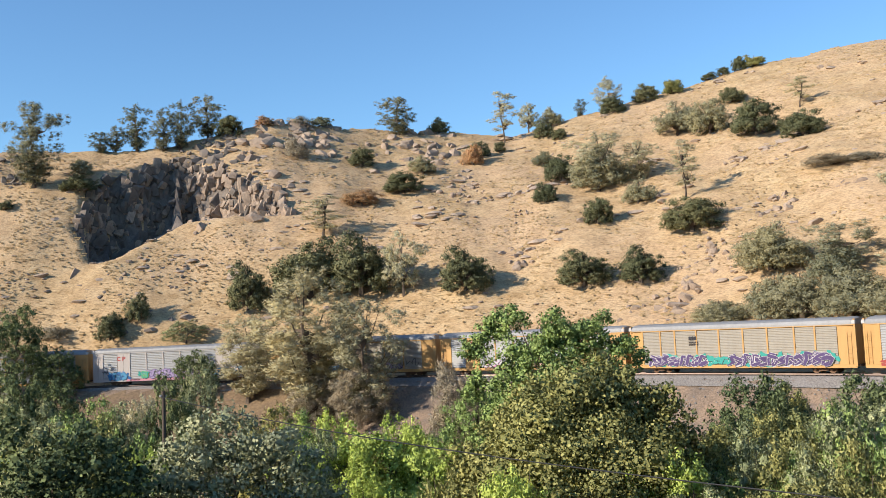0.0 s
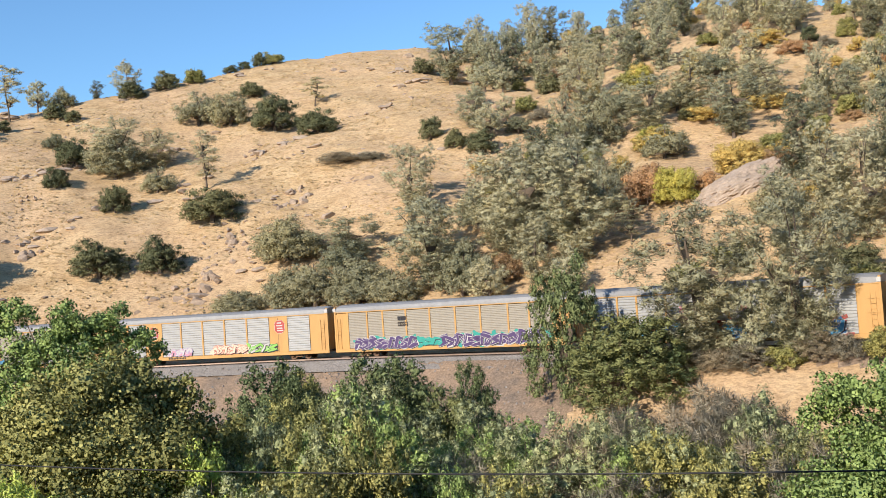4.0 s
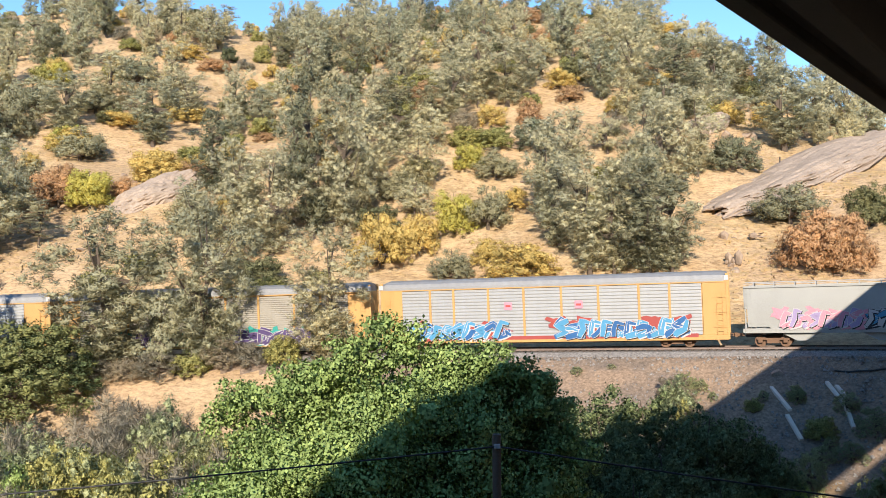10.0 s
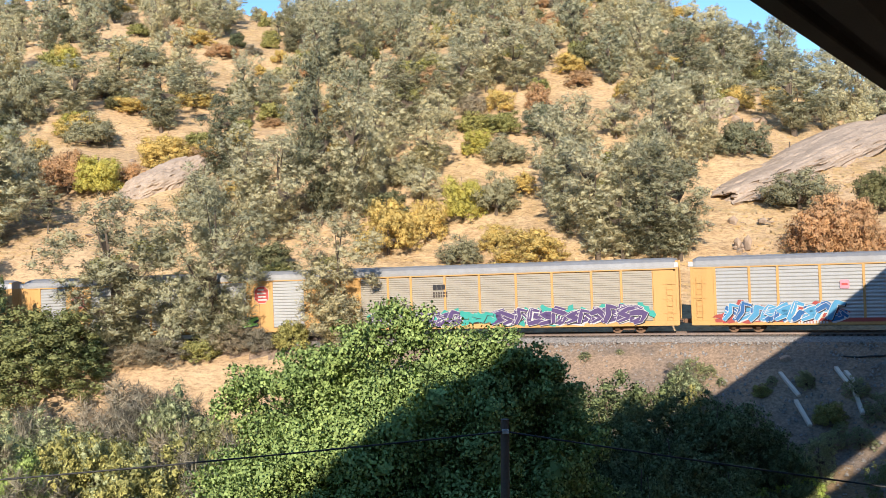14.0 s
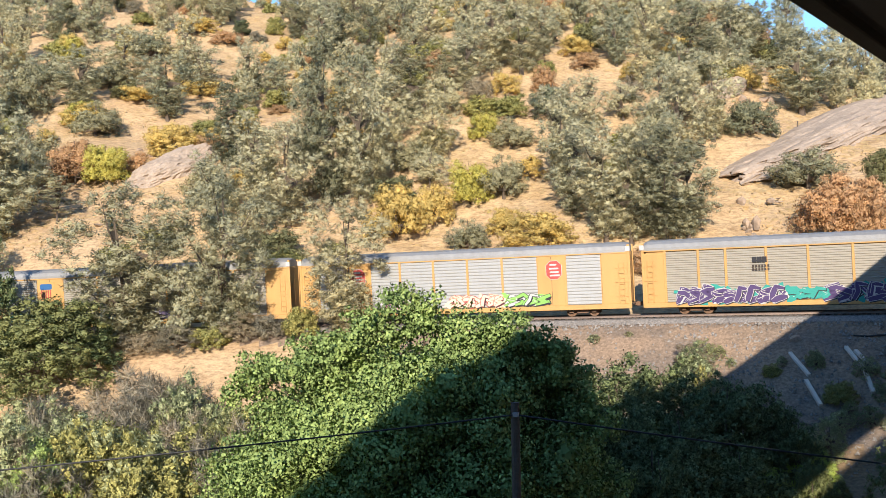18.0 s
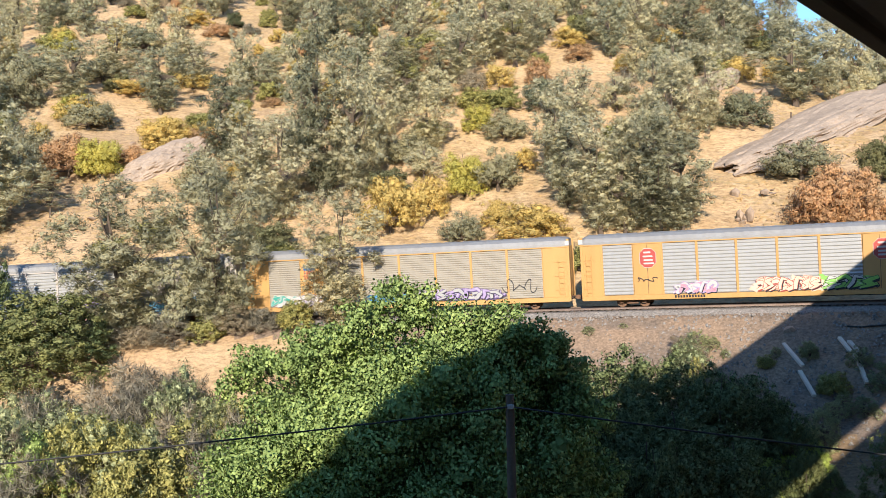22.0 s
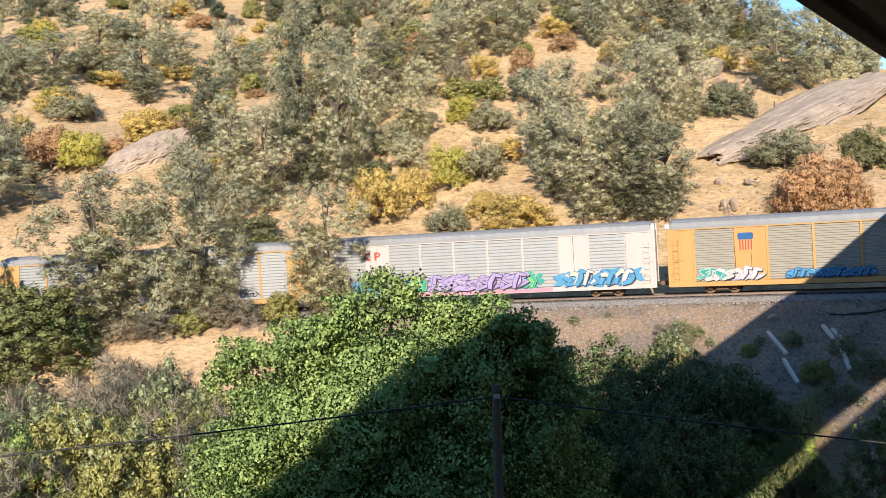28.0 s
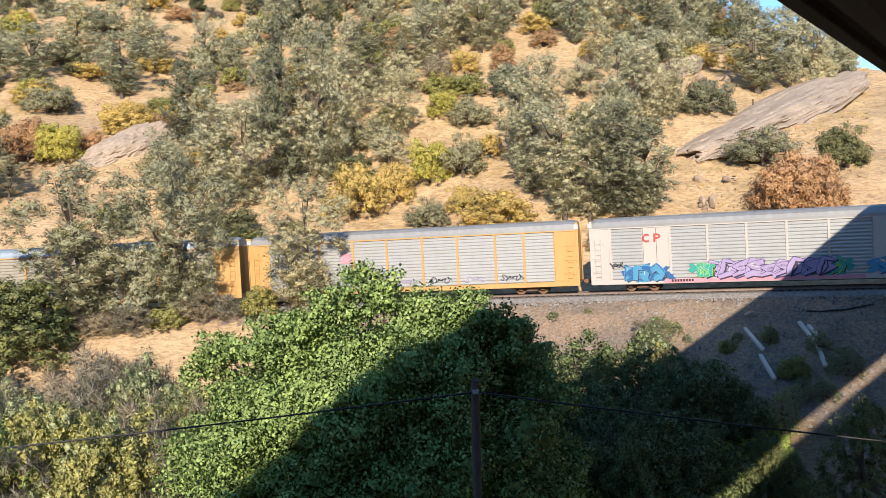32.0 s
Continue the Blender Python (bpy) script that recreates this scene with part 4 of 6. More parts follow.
def red_emblem_car():
    car, w = autorack("yellow autorack car with silver sheets and red emblems", KCS_BAYS, M_YELLOW, M_GALV, M_ROOF)
    for x in (-8.5, 7.85):
        emblem(car, x, 3.75, 1.27, 1.47, M_SPRAYWHITE, "emblem_border", 0.36)
        emblem(car, x, 3.75, 1.20, 1.40, M_RED, "emblem_field", 0.32, -1.569)
        for i, (o, wd) in enumerate(((0.42, 0.55), (0.12, 0.75), (-0.16, 0.7), (-0.42, 0.8))):
            emblem(car, x - 0.05 + 0.04 * i, 3.75 + o, wd, 0.13, M_SPRAYWHITE, "emblem_bar", 0.03, -1.582, 0.004)
    graffiti(car, -6.6, -3.6, 0.98, 1.95, M_SPRAYWHITE, M_LILAC, None, 31, 4, M_PINK)
    graffiti(car, -0.6, 3.6, 0.98, 2.05, M_PEACH, M_MAROON, M_PEACH, 32, 5)
    graffiti(car, 4.0, 7.3, 0.98, 2.05, M_SPRAYWHITE, M_INK, M_LEAF, 33, 3, M_LEAF)
    scrawl(car, -9.4, -7.9, 1.9, 2.3, M_INK, 34)
    small_marks(car, -6.6, 0.68, 11, 0.14, M_INK)
    return car, w


def shield_car():
    car, w = autorack("yellow autorack car with tan sheets and a blue shield", UP_BAYS, M_YELLOW, M_TAN_SHEET, M_ROOF, ribs=22)
    x = -8.0
    panel(car, "emblem_panel", x - 0.8, x + 0.8, 3.0, 4.6, -1.556, M_YELLOW, "yellow emblem panel", 0.01)
    emblem(car, x, 4.2, 1.1, 0.5, M_NAVY, "shield_top", 0.1, -1.568)
    for i in range(5):
        emblem(car, x - 0.4 + 0.2 * i, 3.55, 0.09, 0.75, M_RED, "shield_stripe", 0.02, -1.568)
    graffiti(car, -11.4, -9.0, 0.98, 2.0, M_TEAL, M_SPRAYWHITE, None, 41, 3, M_SPRAYWHITE)
    graffiti(car, -9.0, -6.9, 0.98, 2.0, M_SPRAYWHITE, M_LILAC, None, 42, 2)
    graffiti(car, -5.2, 0.6, 1.05, 1.75, M_SKY, M_NAVY, None, 43, 8)
    graffiti(car, 1.5, 8.2, 1.0, 2.0, M_GALV, M_PLUM, None, 44, 6, M_LILAC)
    scrawl(car, 8.4, 11.0, 1.3, 2.6, M_INK, 45)
    return car, w


def white_car():
    car, w = autorack("white autorack car with galvanised sheets and red mark", CP_BAYS, M_WHITE, M_GALV, M_ROOF)
    x = -8.9
    # the red mark: an open ring and a hooked block
    vs, fs = ribbon([(x - 0.45 + 0.26 * math.cos(a), 4.05 + 0.26 * math.sin(a)) for a in np.linspace(0.8, 5.5, 14)], [0.075] * 14, -1.556, 0.012)
    child("mark_ring", mesh_of("mark_ring", vs, fs, M_RED), car)
    emblem(car, x + 0.14, 4.05, 0.15, 0.66, M_RED, "mark_bar", 0.02)
    vs, fs = ribbon([(x + 0.2 + 0.34 * math.sin(a), 4.17 + 0.15 * math.cos(a)) for a in np.linspace(0, 3.14, 10)], [0.07] * 10, -1.556, 0.013)
    child("mark_hook", mesh_of("mark_hook", vs, fs, M_RED), car)
    graffiti(car, -11.0, -8.3, 0.75, 2.1, M_NAVY, M_SKY, M_NAVY, 51, 3, M_SKY)
    graffiti(car, -5.0, 3.8, 0.85, 2.35, M_LILAC, M_PLUM, None, 52, 6)
    graffiti(car, -5.6, -4.3, 0.95, 2.1, M_TEAL, M_LEAF, M_TEAL, 53, 2)
    graffiti(car, 3.1, 4.4, 0.95, 2.4, M_TEAL, M_LEAF, M_TEAL, 54, 2)
    graffiti(car, 6.6, 12.0, 0.9, 2.25, M_SKY, M_NAVY, M_SKY, 55, 6, M_PEACH)
    panel(car, "painted_band", -8.2, 5.8, 0.62, 0.92, -1.592, M_PINK, "faded pink and yellow sprayed band", 0.004)
    scrawl(car, -12.2, -11.2, 1.8, 2.3, M_INK, 56)
    small_marks(car, -7.6, 0.70, 8, 0.14, M_INK)
    return car, w


def plain_silver_car():
    car, w = autorack("yellow and silver autorack car with faint tags", EVEN_BAYS, M_YELLOW, M_GALV, M_ROOF)
    for i, x in enumerate((-9.0, -6.2, -3.4, -0.4, 2.6, 5.4, 8.4)):
        scrawl(car, x - 0.8, x + 0.9, 1.15, 1.7, M_LILAC if i % 2 else M_INK, 60 + i)
    emblem(car, -5.2, 3.5, 0.8, 0.8, M_PINK, corner=0.05, y=-1.60)
    return car, w


def yellow_blue_car():
    car, w = autorack("yellow autorack car with bluish weathered roof", KCS_BAYS, M_YELLOW, M_TAN_SHEET, M_ROOF_BLUE)
    graffiti(car, -6.0, 2.0, 0.95, 2.0, M_NAVY, M_INK, None, 71, 6)
    return car, w


def covered_hopper():
    """A pale grey covered hopper: sloped ends, three outlet gates, running board on the roof."""
    car = thing("covered_hopper_car", "pale grey covered hopper car with pink and white graffiti", "railway car", "cars of the freight train")
    h = 9.3
    vs, fs = [], []
    ring = [(-h, 4.42), (h, 4.42), (h, 2.95), (h - 1.9, 1.35), (-h + 1.9, 1.35), (-h, 2.95)]
    for y, b in ((-1.56, 0), (1.56, 0)):
        vs += [(x, y, z) for x, z in ring]
    fs = [tuple(range(6)), tuple(range(11, 5, -1))] + [(i, i + 6, (i + 1) % 6 + 6, (i + 1) % 6) for i in range(6)]
    child("body", mesh_of("body", vs, fs, M_HOPPER), car)
    # bulging side sheets
    vs, fs = [], []
    n = 10
    for x in (-h + 0.25, h - 0.25):
        for i in range(n + 1):
            u = i / n
            vs.append((x, -1.565 - 0.07 * math.sin(math.pi * u), 1.5 + 2.85 * u))
    fs = [(i, n + 1 + i, n + 2 + i, i + 1) for i in range(n)]
    child("side_sheet", mesh_of("side_sheet", vs, fs, M_HOPPER, True), car)
    for sy in (-1, 1):
        bm = bmesh.new()
        bm_box(bm, -h, h, sy * 1.60 - 0.06, sy * 1.60 + 0.06, 4.34, 4.48, 0.01)
        part("top_chord", bm, M_HOPPER, car)
        bm = bmesh.new()
        bm_box(bm, -h - 0.1, h + 0.1, sy * 1.53 - 0.06, sy * 1.53 + 0.06, 1.05, 1.38, 0.01)
        part("side_sill", bm, M_HOPPER, car)
    bm = bmesh.new()
    for i in range(13):
        x = -h + 0.6 + i * (2 * h - 1.2) / 12
        bm_box(bm, x - 0.03, x + 0.03, -0.5, 0.5, 4.45, 4.72)
    bm_box(bm, -h, h, -0.45, 0.45, 4.70, 4.75)
    bm_box(bm, -h, h, -1.45, -1.05, 4.62, 4.66)
    part("running_board", bm, M_GALV, car)
    for x in (-5.4, 0.0, 5.4):
        bm = bmesh.new()
        ring = [bm.verts.new((x + o, y, z)) for y in (-1.28, 1.28) for o, z in ((-1.5, 1.4), (1.5, 1.4), (1.3, 1.0), (0.3, 0.48), (-0.3, 0.48), (-1.3, 1.0))]
        bm.faces.new(ring[:6])
        bm.faces.new(ring[11:5:-1])
        for j in range(6):
            bm.faces.new((ring[j], ring[j + 6], ring[(j + 1) % 6 + 6], ring[(j + 1) % 6]))
        bmesh.ops.recalc_face_normals(bm, faces=bm.faces[:])
        part("outlet_gate", bm, M_HOPPER, car)
    for sg in (-1, 1):
        bm = bmesh.new()
        bm_tube(bm, (sg * (h - 0.1), -1.45, 1.3), (sg * (h - 0.1), -1.45, 3.0), 0.06)
        bm_tube(bm, (sg * (h - 0.1), -1.45, 1.3), (sg * (h - 1.5), -1.45, 1.4), 0.05)
        bm_tube(bm, (sg * (h - 0.8), -1.45, 1.3), (sg * (h - 0.8), -1.45, 2.2), 0.05)
        part("end_brace", bm, M_HOPPER, car)
        ladder(car, sg * (h - 0.3), SIDE, 1.2, 4.4, M_HOPPER)
        coupler(car, sg * (h + 0.2), sg)
        bm = bmesh.new()
        bm_box(bm, sg * (h - 1.2) - 1.3, sg * (h - 1.2) + 1.3, -0.4, 0.4, 0.7, 1.1, 0.04)
        part("draft_sill", bm, M_STEEL, car)
    graffiti(car, -6.6, -1.4, 1.35, 2.85, M_PINK, M_SPRAYWHITE, M_PINK, 81, 5, M_LILAC, -1.645)
    graffiti(car, -1.0, 6.8, 1.35, 2.85, M_SPRAYWHITE, M_INK, M_GALV, 82, 6, M_SKY, -1.645)
    small_marks(car, -7.6, 3.0, 4, 0.16, M_STEEL)
    small_marks(car, -7.6, 2.7, 4, 0.16, M_STEEL)
    rolling = []
    for x in (-7.4, 7.4):
        t, sets = truck(car, x)
        rolling += sets
    return car, rolling


# where each car's middle stands along the track when the clip begins, and its half wheelbase
PITCH, START, SPEED = 28.6, 4.84, 6.071
CARS.append((covered_hopper(), START + 10.0, 7.4))
for i, build in enumerate((silver_blue_car, tan_plum_car, red_emblem_car, shield_car, white_car, plain_silver_car, yellow_blue_car)):
    CARS.append((build(), START - (i + 0.5) * PITCH, 9.9))
# ---- trees and shrubs ----
def clump_normals(rng, v, c, mid):
    """Normals that follow the clump first, then the crown as a whole."""
    w = c - mid
    w /= np.linalg.norm(w, axis=1, keepdims=True) + 1e-9
    n = v * 0.8 + w * 0.5 + (0, 0, 0.2) + rng.normal(size=v.shape) * 0.33
    return n / np.linalg.norm(n, axis=1, keepdims=True)


def sprigs(rng, blobs, k, f):
    """Break each leafy mass up into k smaller clumps that sit about its surface, with gaps between them."""
    out = []
    for bx, by, bz, rx, ry, rz in blobs:
        for i in range(k):
            z = 1 - 2 * (i + rng.random()) / k
            a = i * 2.4 + rng.uniform(-0.6, 0.6)
            c = math.sqrt(max(0.0, 1 - z * z))
            q, g = rng.uniform(0.45, 0.95), f * rng.uniform(0.65, 1.35)
            out.append((bx + rx * q * c * math.cos(a), by + ry * q * c * math.sin(a), bz + rz * q * z, rx * g, ry * g, rz * g * 0.85))
    return out


def leaves(rng, blobs, per, size, aspect=0.6, loose=0.35, spiky=0.0):
    """Leaf tufts on and under the surface of a set of rounded masses (x, y, z, rx, ry, rz); spiky ones point outwards, like needles. Gives the faces and their soft normals."""
    out, soft = [], []
    mid = np.mean([b[:3] for b in blobs], axis=0)
    for bx, by, bz, rx, ry, rz in blobs:
        n = max(6, int(per * (rx * ry + ry * rz + rx * rz) / 3 * 4.2))
        v = rng.normal(size=(n, 3))
        v /= np.linalg.norm(v, axis=1, keepdims=True)
        lump = 1 + 0.16 * np.sin(v[:, 0] * 5 + bx * 3) * np.sin(v[:, 1] * 6 + by * 2) + 0.12 * np.sin(v[:, 2] * 9 + bz)
        r = (1 - loose * rng.random(n) ** 1.6) * lump
        c = v * r[:, None] * (rx, ry, rz) + (bx, by, bz)
        if spiky:
            u = v * spiky + rng.normal(size=(n, 3)) * 0.6 + (0, 0, 0.3)
            u /= np.linalg.norm(u, axis=1, keepdims=True)
            w = np.cross(u, rng.normal(size=(n, 3)))
            w /= np.linalg.norm(w, axis=1, keepdims=True) + 1e-9
        else:
            nrm = v + rng.normal(size=(n, 3)) * 0.5
            nrm /= np.linalg.norm(nrm, axis=1, keepdims=True)
            u = np.cross(nrm, rng.normal(size=(n, 3)))
            u /= np.linalg.norm(u, axis=1, keepdims=True) + 1e-9
            w = np.cross(nrm, u)
        # the face looks outwards
        w *= np.where((np.cross(u, w) * v).sum(1) < 0, -1.0, 1.0)[:, None]
        s = size * (0.55 + 0.9 * rng.random(n))[:, None]
        a, b = u * s * 0.5, w * s * 0.5 * aspect
        out.append(np.stack([c - a, c - b, c + a, c + b], 1))
        soft.append(clump_normals(rng, v, c, mid))
    return np.concatenate(out), np.concatenate(soft)


def ico_faces(sub):
    bm = bmesh.new()
    bmesh.ops.create_icosphere(bm, subdivisions=sub, radius=1.0)
    bm.verts.ensure_lookup_table()
    co = np.array([v.co for v in bm.verts])
    fs = np.array([[v.index for v in f.verts] for f in bm.faces])
    bm.free()
    return co, fs


ICO = {1: ico_faces(1)}


def inner_leaves(rng, blobs, size, sub):
    """The close leafage inside each mass: an uneven shell of overlapping three-cornered sprays."""
    co, fs = ICO[sub]
    out, soft = [], []
    centre = np.mean([b[:3] for b in blobs], axis=0)
    for bx, by, bz, rx, ry, rz in blobs:
        v = co * rng.uniform(0.72, 1.12, size=(len(co), 1)) * size
        m = Euler(rng.uniform(0, 6.3, 3)).to_matrix()
        v = v @ np.array(m).T * (rx, ry, rz) + (bx, by, bz)
        t = v[fs]
        mid = t.mean(axis=1, keepdims=True)
        t = mid + (t - mid) * 1.15 + rng.normal(size=(len(fs), 3, 3)) * 0.06 * rx
        out.append(t)
        w = mid[:, 0] - (bx, by, bz)
        w /= np.linalg.norm(w, axis=1, keepdims=True) + 1e-9
        soft.append(clump_normals(rng, w, mid[:, 0], centre))
    return np.concatenate(out), np.concatenate(soft)


def limbs(rng, h, blobs, r0, lean=0.0, fork=0.3):
    """A tapered, slightly bent trunk and the limbs that grow out of it into the crown, all of one piece."""
    u = np.linspace(0, 0.86, 8)
    axis = np.stack([lean * u * h + 0.04 * h * np.sin(3 * u + h) * u, 0.03 * h * np.sin(4 * u) * u, h * u], 1)
    axis[0, 2] = -0.4
    vs, fs = [], []
    ring = [(math.cos(1.2566 * j), math.sin(1.2566 * j), 0.0) for j in range(5)]
    for i, c in enumerate(axis):
        r = r0 * (1 - 0.12 * i) * (1.35 if i == 0 else 1)
        vs += [c + np.array(q) * r for q in ring]
        if i:
            fs += [(5 * i - 5 + j, 5 * i - 5 + (j + 1) % 5, 5 * i + (j + 1) % 5, 5 * i + j) for j in range(5)]
    fs.append(tuple(35 + j for j in range(5)))
    for j in rng.permutation(len(blobs))[: min(9, len(blobs))]:
        b = np.array(blobs[j][:3])
        i = min(6, max(1, int(8 * max(fork, min(0.8, b[2] / h - 0.22)))))
        side = int(round(math.atan2(b[1] - axis[i][1], b[0] - axis[i][0]) / 1.2566)) % 5
        base = [5 * i + (side + 4) % 5, 5 * i + side, 5 * i + 5 + side]
        mid = axis[i] + (b - axis[i]) * 0.55 - (0, 0, 0.05 * h)
        k = len(vs)
        for c, r in ((mid, r0 * 0.26), (b, r0 * 0.08)):
            vs += [c + np.array((math.cos(2.094 * n), math.sin(2.094 * n), 0.5 * math.cos(2.094 * n + 1))) * r for n in range(3)]
        for lo, hi in ((base, [k, k + 1, k + 2]), ([k, k + 1, k + 2], [k + 3, k + 4, k + 5])):
            fs += [(lo[n], lo[(n + 1) % 3], hi[(n + 1) % 3], hi[n]) for n in range(3)]
        fs.append((k + 3, k + 4, k + 5))
    return vs, fs


def shape_pine(rng):
    """A foothill pine: a soft, uneven cone of grey-green tufts, forking near the top; 12 m high and 6 m wide."""
    b = []
    n = 46
    for i in range(n):
        u = (i + 0.5) / n
        z = 1.3 + 9.9 * u
        spread = 2.6 * math.sin(math.pi * min(1, 0.18 + 0.82 * (1 - u) ** 0.75)) ** 0.7 + 0.15
        a = i * 2.4 + rng.uniform(-0.7, 0.7)
        rr = spread * rng.uniform(0.2, 1.08)
        s = rng.uniform(0.6, 1.15) * (1.1 - 0.3 * u)
        b.append((rr * math.cos(a), rr * math.sin(a), z + rng.uniform(-0.6, 0.6), s, s, s * 1.15))
    for i in range(3):
        b.append((rng.uniform(-0.8, 0.8), rng.uniform(-0.8, 0.8), 11.1 + 0.3 * i, 0.4, 0.4, 0.75))
    return b, 12.0


def shape_thin(rng):
    """A spindly young pine with few tufts."""
    b = []
    for i in range(13):
        u = i / 13
        a = i * 2.1 + rng.uniform(-0.8, 0.8)
        rr = rng.uniform(0.3, 2.0) * (1 - 0.55 * u)
        s = rng.uniform(0.65, 1.1)
        b.append((rr * math.cos(a), rr * math.sin(a), 3.2 + 8.4 * u, s, s, s * 0.7))
    return b, 12.0


def shape_round(rng, n=15, low=0.16):
    """A rounded oak or shrub crown that comes down near the ground; 5 m high and 6 m wide."""
    b = []
    for i in range(n):
        a = i * 2.4 + rng.uniform(-0.5, 0.5)
        rr = 2.25 * math.sqrt((i + 0.5) / n) * rng.uniform(0.8, 1.05)
        top = 3.75 * math.sqrt(max(0.06, 1 - (rr / 2.9) ** 2))
        z = rng.uniform(max(low * 5, top * 0.45), top)
        s = rng.uniform(0.75, 1.25)
        b.append((rr * math.cos(a), rr * math.sin(a), z, s * 1.15, s * 1.15, s))
    for i in range(7):
        a = i * 0.9 + rng.uniform(-0.2, 0.2)
        b.append((2.1 * math.cos(a), 2.1 * math.sin(a), rng.uniform(0.7, 1.1), 0.85, 0.85, 0.75))
    return b, 5.0


def shape_tall(rng):
    """A tall creek bush, leafy from the ground up; 8 m high and 7 m wide."""
    b = []
    n = 44
    ph = rng.uniform(0, 6)
    for i in range(n):
        u = (i + 0.5) / n
        a = i * 2.39996
        el = math.asin(u)
        k = rng.uniform(0.6, 1.0) * (1 + 0.16 * math.sin(2 * a + ph) + 0.12 * math.sin(3 * a + 2 * ph))
        s = rng.uniform(0.5, 1.0)
        b.append((2.9 * k * math.cos(el) ** 0.7 * math.cos(a), 2.9 * k * math.cos(el) ** 0.7 * math.sin(a), 0.5 + 6.9 * math.sin(el) ** 0.9 * rng.uniform(0.75, 1.02), s, s, s * 1.1))
    return b, 8.0


def shape_open(rng):
    """A full, uneven oak on a short trunk, 8 m high and 7 m wide."""
    b = []
    n = 32
    for i in range(n):
        a = i * 2.4 + rng.uniform(-0.5, 0.5)
        rr = 2.75 * math.sqrt((i + 0.5) / n) * rng.uniform(0.7, 1.05)
        z = 1.3 + rng.uniform(0.05, 1.0) * 6.0 * math.sqrt(max(0.1, 1 - (rr / 3.3) ** 2))
        s = rng.uniform(0.6, 1.1)
        b.append((rr * math.cos(a), rr * math.sin(a), z, s * 1.1, s * 1.1, s * 0.9))
    return b, 8.0


